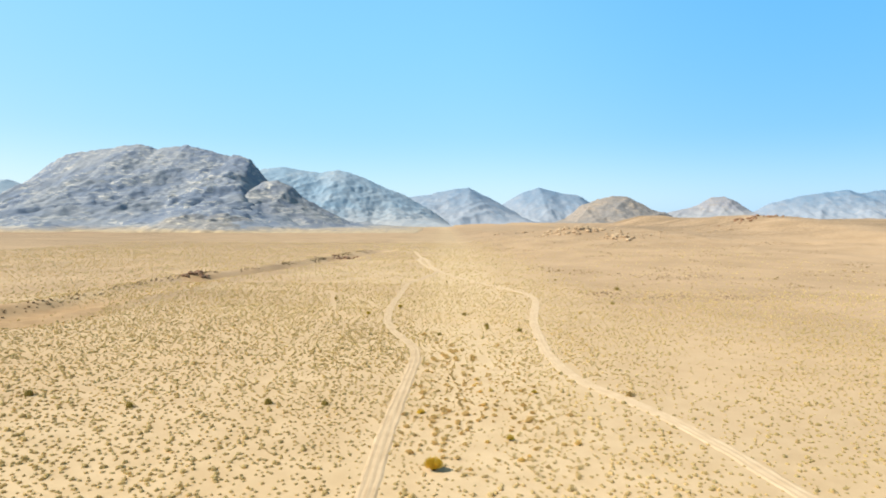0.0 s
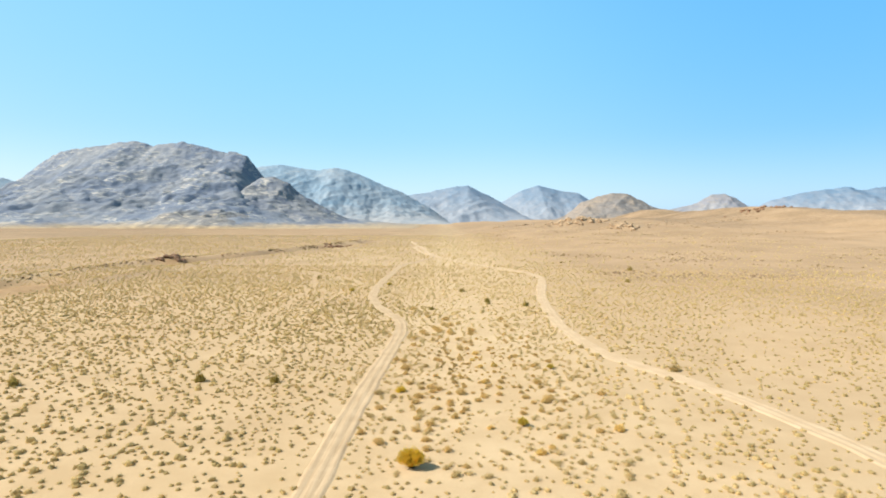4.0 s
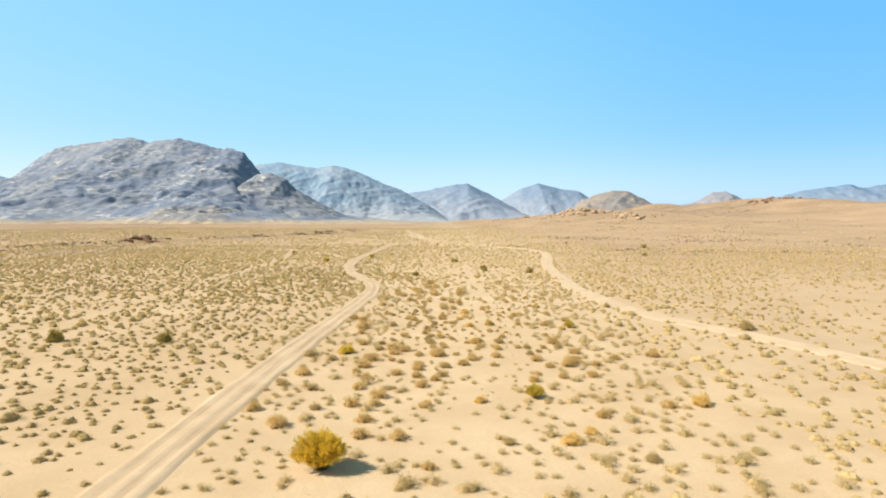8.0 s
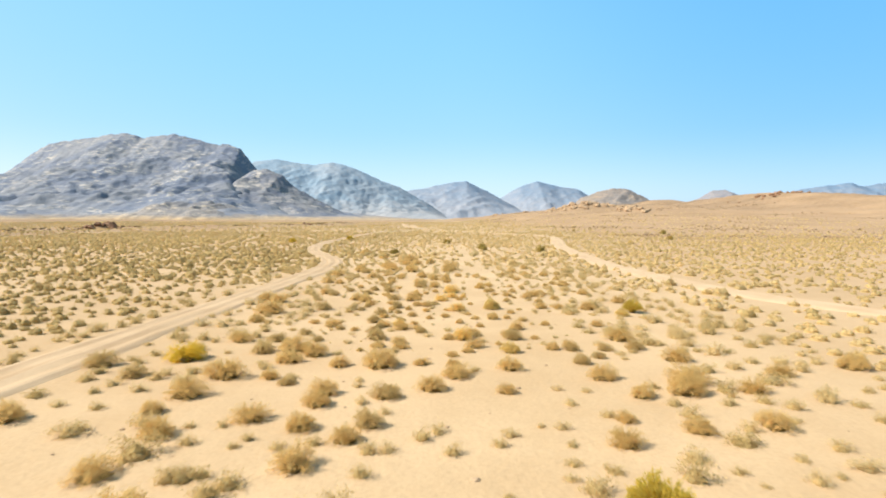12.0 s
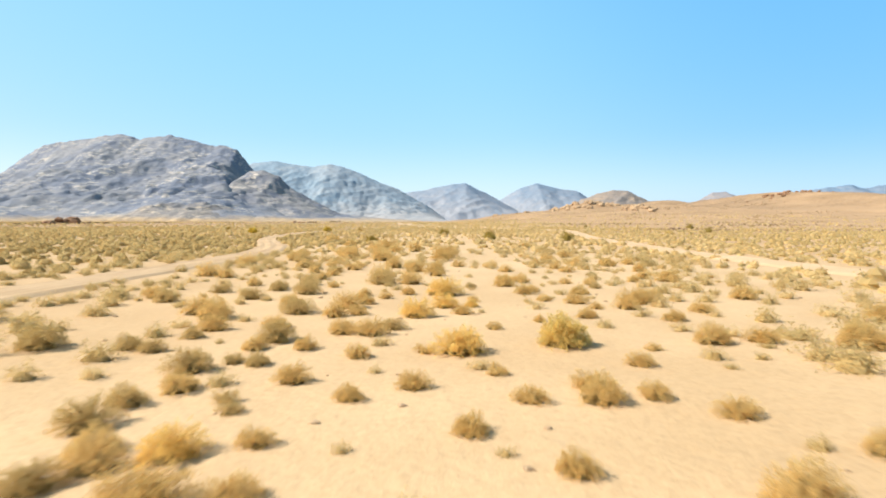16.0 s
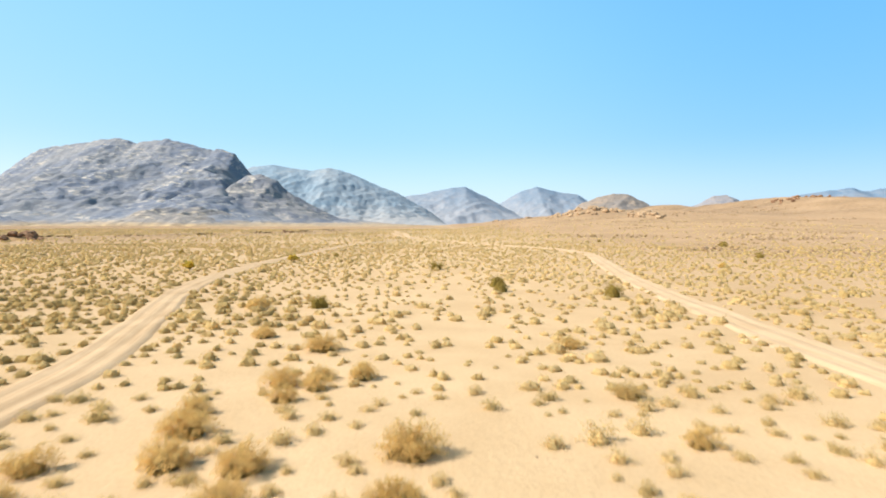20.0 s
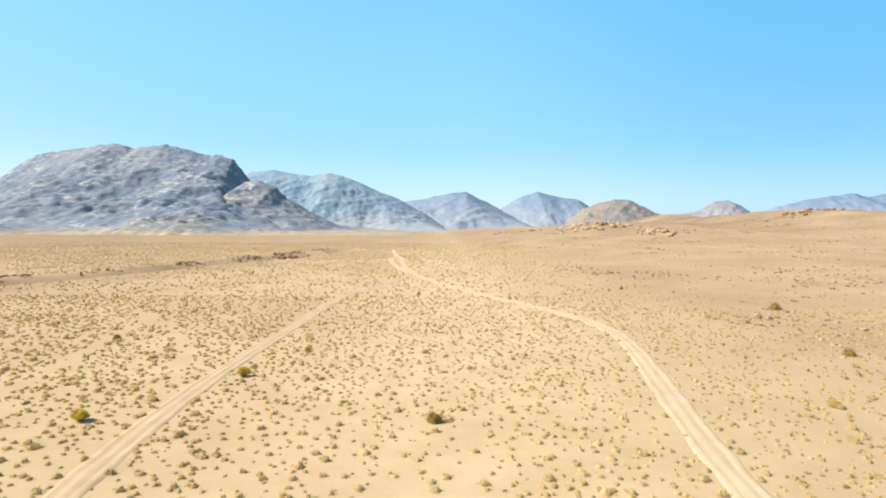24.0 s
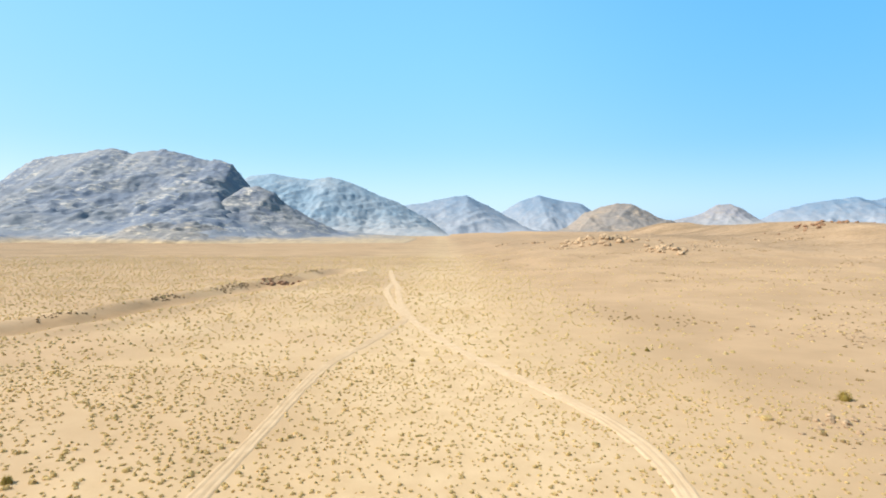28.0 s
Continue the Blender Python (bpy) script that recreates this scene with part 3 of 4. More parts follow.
    # dark foot of the bush: stems, with the shade there put into the shape
    if litter:
        cp, cf = dome(rng, 3, 10, litter, 0.22, 0.2)
        tp, tf = np.vstack([tp, cp]), np.vstack([tf, cf + len(tp)])
    return (tp, tf), (lp, lf)


def mesh_only(name, verts, faces, mat):
    ob = mesh_object(name, verts, faces, mat, False)
    me = ob.data
    bpy.data.objects.remove(ob)
    return me


rng = np.random.default_rng(7)
KINDS = {"grey": (GREY_SHRUB, "low grey-olive desert shrub with dry twigs on sand"), "tan": (TAN_SHRUB, "dry tan twiggy shrub on pale sand"),
    "yellow": (YELLOW_SHRUB, "bright yellow-green rounded bush on sand"), "mustard": (YELLOW_SHRUB, "low mustard-yellow rounded bush on sand"), "lime": (LIME_SHRUB, "olive-yellow ball-shaped bush on sand"), "pale": (PALE_YELLOW_SHRUB, "pale yellow-green rounded bush on sand"), "olive": (OLIVE_SHRUB, "dark olive rounded desert shrub on sand"), "golden": (ORANGE_SHRUB, "golden-orange dry bush on sand")}
PATTERNS = {}
for kind, (mat, label) in KINDS.items():
    PATTERNS[kind] = []
    for n in range(8):
        tall = {"mustard": 0.48, "grey": 0.45, "tan": 0.46, "yellow": 0.72, "lime": 0.72, "pale": 0.50, "olive": 0.66, "golden": 0.52}[kind]
        dense = {"mustard": 12000, "grey": 12000, "tan": 11000, "yellow": 22000, "lime": 16000, "pale": 14000, "olive": 10000, "golden": 14000}[kind]
        leaf = {"yellow": 0.010, "lime": 0.011, "pale": 0.015}.get(kind, 0.0125)
        if kind in ("lime", "yellow"):
            t, l = tuft(rng, 420, dense, leaf, tall, 0.0026, (0, 0, 0), 0.10, 0.32, 0.016, True)
        elif n < 4:
            t, l = tuft(rng, 200, dense, leaf, tall, 0.0022, (8, 18, {"olive": 0.33, "mustard": 0.30}.get(kind, 0.22)), 0.3)
        else:
            t, l = tuft(rng, 80, 4600, 0.0175, tall, 0.004, (7, 16, 0.24), 0.3, 0.06, 0.036)
        PATTERNS[kind].append((mesh_only("woody_base", *t, STEM), mesh_only("foliage", *l, mat)))
placed = []


def shrub(kind, x, y, width):
    z = float(ground_height(x, y))
    stems, foliage = PATTERNS[kind][len(placed) % 4 + (0 if (82 < y < 112 and width > 0.45) or width > 1.35 or kind in ("yellow", "mustard", "lime", "pale", "golden") else 4)]
    base = new("shrub")
    base.matrix_basis = Matrix.LocRotScale((x, y, z - 0.01), Euler((0, 0, rng.uniform(0, 6.28))), Vector((width, width, width * rng.uniform(0.85, 1.1))))
    tagged(base, ("small " if width < 0.6 else "large " if width > 1.3 else "") + KINDS[kind][1], "shrub", "desert shrubs")
    for name, me in (("woody_base", stems), ("foliage", foliage)):
        new(name, me).parent = base
    placed.append((x, y, width))
    return base


GREY_SHRUBS_A = [(13, 70.3, 0.72), (7.1, 72.2, 0.69), (-2.8, 77.1, 0.71), (-3.8, 80.7, 0.77), (-5.8, 81.7, 0.86), (4, 83.8, 0.75), (4.2, 86.1, 0.84), (1.1, 87.4, 0.57),
    (-4, 88.2, 0.82), (-5.8, 89.5, 0.97), (10.7, 90, 0.67), (11.5, 90.8, 0.49), (-0.9, 91.6, 0.82), (10.8, 92, 0.57), (12.1, 92, 0.56), (13.3, 92.3, 0.76),
    (-0.9, 93.7, 0.69), (0.7, 93.7, 0.47), (3.1, 94.1, 0.89), (8.8, 94.1, 0.82), (7.3, 94.7, 0.49), (-0.1, 95.1, 0.54), (2.8, 95.6, 0.62), (4.9, 95.6, 0.58),
    (1.2, 96.3, 0.45), (2.9, 96.6, 0.51), (2.5, 98.1, 0.61), (3.9, 98.6, 0.32), (2.5, 98.9, 0.52), (3.7, 99, 0.31), (2.6, 100.5, 0.64), (3.5, 100.9, 0.41)]
GREY_SHRUBS_B = [(3.1, 101, 0.35), (1.4, 101.8, 0.43), (0.9, 102, 0.51), (-0.7, 102.1, 0.85), (3.3, 102.7, 0.71), (1.6, 103, 0.45), (5.4, 103.9, 0.53), (2.9, 106, 0.86),
    (-6, 106.5, 0.97), (2.6, 107.2, 0.39), (-1.2, 107.9, 0.73), (1, 108.5, 0.64), (2.3, 109.7, 0.82), (-0.4, 109.9, 0.59), (1.2, 110.5, 0.58), (2.1, 111, 0.54),
    (1.1, 111.1, 0.55), (11.6, 111.5, 0.42), (7.4, 111.6, 0.39), (1.9, 112.2, 0.71), (4.3, 112.7, 1.05), (1.5, 113.5, 0.58), (12.6, 115.9, 0.48), (1.8, 117.4, 0.79),
    (0.6, 118.9, 0.68), (0, 120.8, 0.61), (-1.1, 123.8, 1.03), (-7, 130.8, 1.12), (13.6, 132.3, 1.08)]
GREY_SHRUBS = GREY_SHRUBS_A + GREY_SHRUBS_B
YELLOW_SHRUBS = [(-0.95, 69.5, 2.05)]
MUSTARD_SHRUBS = [(-3.3, 90.5, 1.3)]
TAN_SHRUBS_A = [(3.5, 69.5, 0.68), (2, 72.8, 0.87), (0.2, 73, 0.88), (-4.1, 74.5, 1.13), (0.1, 75.2, 0.93), (-9, 75.6, 1.14), (12.4, 75.9, 0.82),
    (-6.1, 76.9, 0.92), (3.1, 77.5, 0.79), (16.5, 77.5, 0.95), (-1, 77.7, 0.96), (0.3, 77.7, 0.86), (0.4, 79.3, 1.04), (-1, 80.9, 0.89), (2.8, 81.4, 0.91),
    (9.9, 82.5, 0.71), (3.6, 82.8, 0.68), (-0.8, 83.1, 0.81), (11.9, 83.4, 0.78), (2.4, 83.6, 0.79), (13.9, 83.7, 0.9), (-5.1, 84.1, 1.01), (10.4, 84.1, 0.55),
    (1, 84.2, 0.89), (-1.7, 84.7, 0.64), (2.4, 85.4, 0.8), (-1.4, 86.1, 1.04), (11.5, 86.1, 0.71), (2.4, 86.4, 0.79), (12.9, 86.5, 1.13), (7.7, 86.5, 0.53)]
TAN_SHRUBS_B = [(14.9, 86.6, 0.81), (5.5, 86.8, 0.82), (13.4, 87.6, 1.2), (10.9, 88, 0.89), (0.4, 88, 0.59), (-1.1, 88.2, 1.27), (6.3, 88.3, 0.98), (16.7, 88.4, 0.83),
    (8.1, 89.2, 0.88), (19.8, 89.4, 1.09), (3.7, 89.6, 1.27), (2.3, 89.6, 0.73), (6.2, 89.7, 0.45), (5.1, 89.8, 0.55), (0.4, 90.2, 0.93), (14.2, 90.4, 0.94),
    (6.2, 91, 0.44), (1.1, 91.2, 0.97), (6.8, 91.7, 0.46), (2.7, 91.9, 0.32), (0.2, 92, 1.21), (10.1, 92.2, 0.56), (4.2, 92.4, 0.64), (7.1, 92.5, 0.71),
    (10.8, 92.5, 0.53), (3.3, 92.6, 0.6), (8.1, 93, 0.32), (4.1, 93.3, 0.6), (-2.4, 93.6, 0.91), (13.2, 93.9, 1.1), (6.1, 94.1, 0.53), (9.7, 94.1, 0.38)]
TAN_SHRUBS_C = [(8.6, 95, 0.45), (7.2, 95.4, 0.45), (1.9, 96, 0.4), (9.2, 96.2, 0.68), (4, 96.3, 0.74), (4.7, 96.4, 0.45), (7.6, 96.9, 0.41), (3.2, 97, 0.5),
    (13.1, 97, 0.61), (0.7, 97.1, 0.84), (10.7, 97.3, 0.47), (3, 97.4, 0.54), (4.5, 97.6, 0.39), (-0.3, 97.8, 0.5), (6.7, 97.9, 0.42), (-3.2, 98.2, 0.85),
    (9.8, 98.4, 0.49), (8.4, 99, 0.61), (7.5, 99, 0.44), (5.2, 99.1, 0.41), (9.1, 99.1, 0.41), (2.9, 99.5, 0.54), (8.4, 99.6, 0.5), (6, 99.6, 0.45),
    (4.3, 99.9, 0.48), (7.2, 100.3, 0.34), (-3.3, 100.8, 1.39), (9.5, 100.8, 0.43), (5, 101.4, 0.44), (6.1, 101.7, 0.32), (10.1, 101.9, 0.3), (3.1, 102, 0.48)]
TAN_SHRUBS_D = [(4, 102, 0.43), (13.9, 102.1, 0.91), (11.4, 102.5, 0.7), (12.4, 102.6, 0.62), (5, 103.3, 0.66), (4.4, 103.5, 0.62), (1.7, 103.8, 0.59), (7.5, 103.9, 0.33),
    (2.9, 104.1, 0.54), (-6.5, 104.7, 1.06), (-3.9, 104.8, 1.06), (8.6, 104.8, 0.3), (16.5, 104.9, 0.89), (11.7, 105, 0.54), (1.2, 105.2, 0.86), (9.8, 105.4, 0.5),
    (3.9, 105.5, 0.57), (4.4, 105.8, 0.48), (-5, 105.8, 0.96), (0.6, 105.9, 0.85), (6.9, 105.9, 0.48), (12.9, 106.3, 0.62), (11.2, 106.8, 0.62), (10.4, 106.8, 0.35),
    (4, 106.9, 0.77), (4.4, 107.6, 0.46), (2.3, 107.7, 0.54), (11.7, 107.8, 0.79), (10.1, 107.8, 0.63), (7.3, 108.1, 0.34), (12.3, 108.3, 0.87), (9.3, 108.3, 0.43)]
TAN_SHRUBS_E = [(4.1, 108.6, 0.39), (4.8, 108.7, 0.39), (-1.9, 108.7, 0.67), (15.3, 108.9, 0.8), (4.1, 109.3, 0.47), (5.4, 109.7, 0.48), (9, 109.9, 0.62), (10.7, 109.9, 0.62),
    (9.3, 110.4, 0.47), (2.8, 111.5, 0.42), (-0, 111.9, 0.57), (8.6, 112.1, 0.8), (11.7, 112.6, 0.45), (5.3, 112.7, 0.91), (8.8, 112.9, 0.47), (10.9, 112.9, 0.47),
    (9.4, 113.2, 0.48), (13.6, 113.6, 0.51), (9.3, 113.7, 0.6), (15, 113.8, 1.01), (4.2, 114.1, 0.98), (1.9, 114.1, 0.57), (8.8, 114.2, 0.54), (-2, 114.7, 0.76),
    (14.4, 114.8, 0.67), (-3, 115.4, 1.06), (6.2, 115.8, 0.74), (2, 115.8, 0.58), (1, 116.9, 0.58), (5.3, 117.8, 1.06), (12, 117.8, 0.69), (9.3, 117.8, 0.62)]
TAN_SHRUBS_F = [(15.3, 118.1, 0.7), (6.2, 118.2, 0.84), (2.4, 118.6, 0.79), (11.8, 119.5, 0.71), (-0.1, 119.7, 0.86), (4.2, 119.9, 1.01), (8.8, 120.2, 0.74), (2.4, 120.2, 0.66),
    (7.3, 120.6, 0.68), (-3.2, 121, 1.09), (1, 121, 0.62), (14.8, 121.2, 0.93), (13.2, 121.2, 0.79), (11.2, 121.4, 0.64), (15, 122.3, 0.67), (16.2, 122.3, 0.67),
    (1.2, 122.5, 0.68), (-5.2, 123.8, 1.29), (12.3, 124.3, 0.94), (3.1, 124.7, 1.15), (6.5, 124.9, 1.16), (-1.7, 124.9, 1.06), (2.9, 126.6, 1.27), (-2, 126.6, 1.08),
    (1, 126.9, 1.27), (-5.1, 127.3, 1.75), (6.7, 127.5, 1.49), (14.1, 128.1, 0.92), (0.6, 129, 1.43), (0.1, 130.6, 1.04), (2.4, 131.9, 0.91), (3.2, 133.3, 1.05)]
TAN_SHRUBS_G = [(1.9, 133.7, 1.26), (3.1, 134.6, 1.06), (4.6, 134.6, 1.06), (2.2, 139.3, 1.55), (13.3, 140.1, 1.15), (-1.3, 142.3, 1.19), (-4.8, 152.7, 1.75)]
TAN_SHRUBS = TAN_SHRUBS_A + TAN_SHRUBS_B + TAN_SHRUBS_C + TAN_SHRUBS_D + TAN_SHRUBS_E + TAN_SHRUBS_F + TAN_SHRUBS_G
GOLDEN_SHRUBS = [(18.4, 77.8, 1.05), (10, 72.3, 0.98), (11.2, 73.5, 0.68), (6.2, 78.3, 0.72), (6.7, 94.1, 0.81), (3.8, 97.3, 0.59), (6.7, 101.7, 0.85), (5.8, 105.5, 0.74), (6.5, 107, 0.64),
    (7.2, 107.1, 0.39), (6.5, 109.5, 1.02)]
OLIVE_SHRUBS = [(-50, 92.8, 1.45), (-19, 94.3, 1.25), (-28.4, 94.8, 1.4), (-70, 98.3, 1.5), (-0.8, 153.1, 1.27), (21, 159.3, 1.63), (12.5, 162.3, 1.24), (12.6, 165.9, 1.58),
    (7, 185.9, 1.54), (61.8, 212.8, 1.6), (76, 255.2, 2.1), (-40.6, 223, 1.3), (-10.4, 214.8, 1.0), (2.1, 285.1, 1.1), (56.8, 295, 1.2)]
PALE_SHRUBS = [(33.8, 94.4, 1.76), (8.4, 91.7, 0.67), (15.2, 100, 0.66), (8.6, 102.3, 0.94), (44.9, 190.6, 1.3)]
LIME_SHRUBS = [(9.4, 79.2, 1.1), (-14.6, 201.3, 1.5), (-23.5, 186, 1.5), (16.1, 101.1, 0.96)]
GREY_REST_A = [(1.4, 70.3, 0.48), (9.5, 70.6, 0.62), (-3.1, 70.9, 0.44), (-4.6, 70.9, 0.44), (6.7, 71.1, 0.58), (7.9, 71.5, 0.59), (-3.8, 71.5, 0.53), (14, 71.6, 0.66),
    (-0.1, 71.7, 0.27), (-4.8, 72.4, 0.49), (8.7, 72.6, 0.5), (14.1, 73.7, 0.54), (-6, 73.8, 0.31), (2.5, 74.1, 0.31), (1, 74.2, 0.32), (17.1, 74.6, 0.65),
    (8.3, 75, 0.59), (-6.3, 75.8, 0.43), (7.9, 76.8, 0.37), (-4.1, 77.1, 0.64), (8.7, 77.1, 0.46), (4.4, 77.1, 0.28), (12.1, 77.2, 0.37), (-4.1, 77.9, 0.61),
    (-5.5, 79.2, 0.62), (-8.9, 79.6, 0.8), (8.5, 81.5, 0.46), (-9.9, 81.8, 0.58), (7.1, 82.5, 0.47), (8.7, 82.5, 0.38), (-8.9, 83.2, 0.61), (8.7, 83.6, 0.47)]
GREY_REST_B = [(0.5, 83.7, 0.4), (8.2, 83.7, 0.32), (-12.9, 83.7, 0.75), (-6.3, 83.8, 0.63), (-8.8, 84.9, 1.04), (-4.2, 86.4, 0.42), (-3, 86.6, 0.6), (9.2, 86.8, 0.41),
    (3.3, 87.1, 0.42), (-4.1, 87.2, 0.63), (-5.2, 87.7, 0.72), (-9.1, 88.3, 1.06), (-3.3, 90.2, 0.54), (-5.1, 90.3, 0.51), (12.4, 90.6, 0.43), (-4.7, 91.1, 0.67),
    (19.1, 91.2, 0.54), (4.1, 91.5, 0.17), (3.4, 91.7, 0.15), (3.2, 92, 0.19), (4.7, 92, 0.14), (2.3, 92.1, 0.1), (20.2, 92.7, 0.58), (-5.8, 92.8, 0.48),
    (1.3, 93.3, 0.15), (2.5, 93.6, 0.17), (0.6, 94.2, 0.45), (-67.6, 94.9, 1.28), (0.7, 95.2, 0.3), (-5.8, 95.8, 0.56), (0.4, 95.9, 0.23), (-0.9, 96, 0.51)]
GREY_REST_C = [(22.3, 96.4, 0.8), (-9.8, 96.4, 0.57), (-8.9, 96.6, 0.69), (-2.4, 96.8, 0.58), (-11, 96.8, 0.93), (-3.7, 97.3, 0.71), (21.4, 97.3, 0.83), (-1.4, 97.3, 0.37),
    (-2, 97.5, 0.43), (13.8, 97.5, 0.27), (-8.8, 97.6, 0.72), (-1.3, 98.4, 0.41), (-12.9, 98.5, 0.87), (-8.8, 99.3, 1.03), (-2.4, 99.3, 0.44), (-5.9, 99.4, 0.57),
    (-0.4, 99.8, 0.41), (-2, 99.9, 0.46), (-5.3, 100.1, 0.79), (-8.7, 101.7, 0.56), (-8.5, 103, 0.88), (-14.2, 104.4, 0.61), (-12.3, 104.5, 0.77), (-0.4, 106.9, 0.43),
    (1, 107.5, 0.45), (0.2, 108.3, 0.22), (-2.1, 109.9, 0.47), (-2, 110.6, 0.59), (7.4, 110.9, 0.33), (-0.8, 111.5, 0.49), (9.9, 112, 0.31), (5.9, 112.1, 0.24)]
GREY_REST_D = [(-1.2, 112.2, 0.54), (9.3, 112.4, 0.33), (2.9, 112.5, 0.29), (-2.2, 113.2, 0.39), (-5.9, 114.3, 0.83), (0.9, 114.5, 0.46), (10.5, 114.8, 0.43), (1.9, 115, 0.49),
    (-0.6, 115.1, 0.3), (1.3, 115.2, 0.5), (0.2, 115.2, 0.35), (11.6, 115.5, 0.31), (-0.3, 115.7, 0.21), (-1.4, 116.4, 0.39), (-0.3, 116.6, 0.34), (4, 117.3, 0.42),
    (-0.7, 118.3, 0.58), (-1.5, 118.8, 0.47), (-0.2, 119, 0.34), (-3.6, 119.2, 0.55), (-6.3, 119.4, 0.54), (-3, 119.5, 0.71), (18, 119.5, 0.49), (-1.4, 120.2, 0.59),
    (-5.9, 120.6, 0.79), (-1.9, 121, 0.54), (21.6, 121.3, 0.58), (-1.6, 121.8, 0.49), (-1.7, 122.5, 0.34), (5.4, 123.3, 0.56), (1.3, 123.7, 0.45), (-6.9, 124.6, 0.57)]
GREY_REST_E = [(-3.2, 124.9, 0.77), (5.3, 124.9, 0.68), (-5.9, 124.9, 0.77), (-0.9, 125.9, 0.61), (1, 125.9, 0.54), (-7.9, 126.8, 0.53), (5.2, 127, 0.66), (12.9, 127.2, 0.66),
    (-1.2, 127.5, 0.54), (-2.3, 128.5, 0.58), (-7.3, 128.9, 0.93), (13.4, 130.5, 0.41), (10.6, 130.5, 0.34), (-10.5, 131.2, 1.01), (-11.8, 131.2, 1.01), (-9.2, 131.2, 0.76),
    (5.5, 131.5, 0.56), (17.2, 131.8, 0.38), (12.1, 131.9, 0.33), (-2.2, 132.1, 0.61), (3.6, 132.2, 0.58), (6.2, 132.3, 0.43), (-0.8, 133, 0.81), (16, 133.2, 0.41),
    (-4.3, 133.3, 0.62), (12.2, 133.4, 0.46), (5.1, 133.5, 0.33), (-3.6, 133.7, 0.59), (5.9, 133.9, 0.34), (-7.4, 134, 0.84), (20.2, 134.1, 0.48), (-2.4, 134.2, 0.66)]
GREY_REST_F = [(-4.7, 134.9, 0.81), (22.1, 135.6, 0.6), (-8, 136.1, 0.92), (9.6, 136.2, 0.35), (22.3, 136.5, 0.55), (-5.1, 136.6, 0.59), (-4.1, 136.9, 0.36), (8.6, 137.2, 0.4),
    (1.3, 137.5, 0.86), (-3.6, 137.9, 0.63), (-5.5, 137.9, 0.42), (4.2, 138.2, 0.42), (10.3, 138.2, 0.42), (-5.5, 139.2, 0.77), (-8.9, 140.1, 0.87), (-0.8, 140.1, 0.69),
    (-5.6, 140.1, 0.57), (-2.4, 140.8, 0.66), (7.2, 140.9, 0.59), (-5.6, 141.1, 0.72), (-9.4, 141.7, 0.61), (2.8, 141.7, 0.49), (26.1, 142, 0.79), (-4.9, 142.1, 0.5),
    (11.7, 142.3, 0.63), (-3.1, 142.9, 1.03), (-10.7, 143.1, 0.52), (25.9, 143.3, 0.65), (-5.6, 143.9, 0.67), (-0.4, 144.3, 0.87), (-10.8, 144.5, 0.54), (-7.1, 145.1, 0.83)]
GREY_REST_G = [(-12.7, 145.1, 0.83), (-4.5, 146.1, 0.86), (-11.2, 146.1, 0.86), (12, 147, 0.74), (-6.3, 147, 0.59), (-13.3, 147, 0.59), (-11.3, 147.7, 0.76), (-8.6, 148, 0.76),
    (-1.2, 148.4, 0.62), (-4.3, 149.2, 0.79), (1, 149.2, 0.79), (-16, 149.2, 0.95), (-7.1, 152.7, 1.4), (-9.4, 153.6, 0.72), (-11.5, 158.1, 1.01), (-9.2, 158.1, 1.01),
    (-16.3, 158.1, 1.01), (-16.1, 160.8, 0.86), (-12.2, 162.3, 1.11), (-26.6, 163.9, 1.38), (-2.1, 165.9, 0.79), (-8.9, 166.5, 1.03), (-16.8, 167.2, 1.48), (-25.4, 167.3, 1.47),
    (33.2, 167.3, 0.66), (11.2, 167.3, 0.49), (22.1, 167.7, 1.17), (-4.7, 167.7, 0.67), (-5.8, 168, 0.67), (-11.5, 168.1, 0.74), (-2.6, 168.1, 0.74), (9.2, 168.1, 0.51)]
GREY_REST_H = [(-9.4, 168.9, 0.62), (-0.7, 168.9, 0.62), (15.5, 169.8, 1.24), (24, 169.8, 0.88), (34.5, 169.8, 0.88), (-7.2, 170, 0.53), (-9.5, 170.2, 0.64), (10.7, 170.2, 0.64),
    (-4, 170.7, 0.72), (-0.3, 171.1, 1.1), (-1.9, 171.4, 0.74), (35.8, 171.6, 0.93), (0.6, 172.1, 0.68), (-7.7, 172.6, 0.68), (-2.3, 174.2, 0.79), (-18.2, 174.7, 1),
    (-9.9, 174.7, 0.8), (1, 174.7, 0.8), (-15, 175.3, 1.01), (-22.1, 176.4, 0.62), (-8.1, 177.7, 0.77), (-19.2, 179, 0.53), (10, 179.1, 0.97), (-23.2, 179.7, 1.43),
    (41.8, 180.5, 0.68), (41.4, 182, 0.94), (42.1, 184.4, 1.23), (-16.5, 186.9, 1.29), (45, 190.1, 1.37), (6.1, 191, 0.67), (57.9, 206.1, 1.05), (-39.7, 221.6, 1.39)]
GREY_REST_I = [(2, 280.7, 1.61), (52.1, 291, 1.73), (-23.2, 316, 1.22)]
GREY_REST = GREY_REST_A + GREY_REST_B + GREY_REST_C + GREY_REST_D + GREY_REST_E + GREY_REST_F + GREY_REST_G + GREY_REST_H + GREY_REST_I
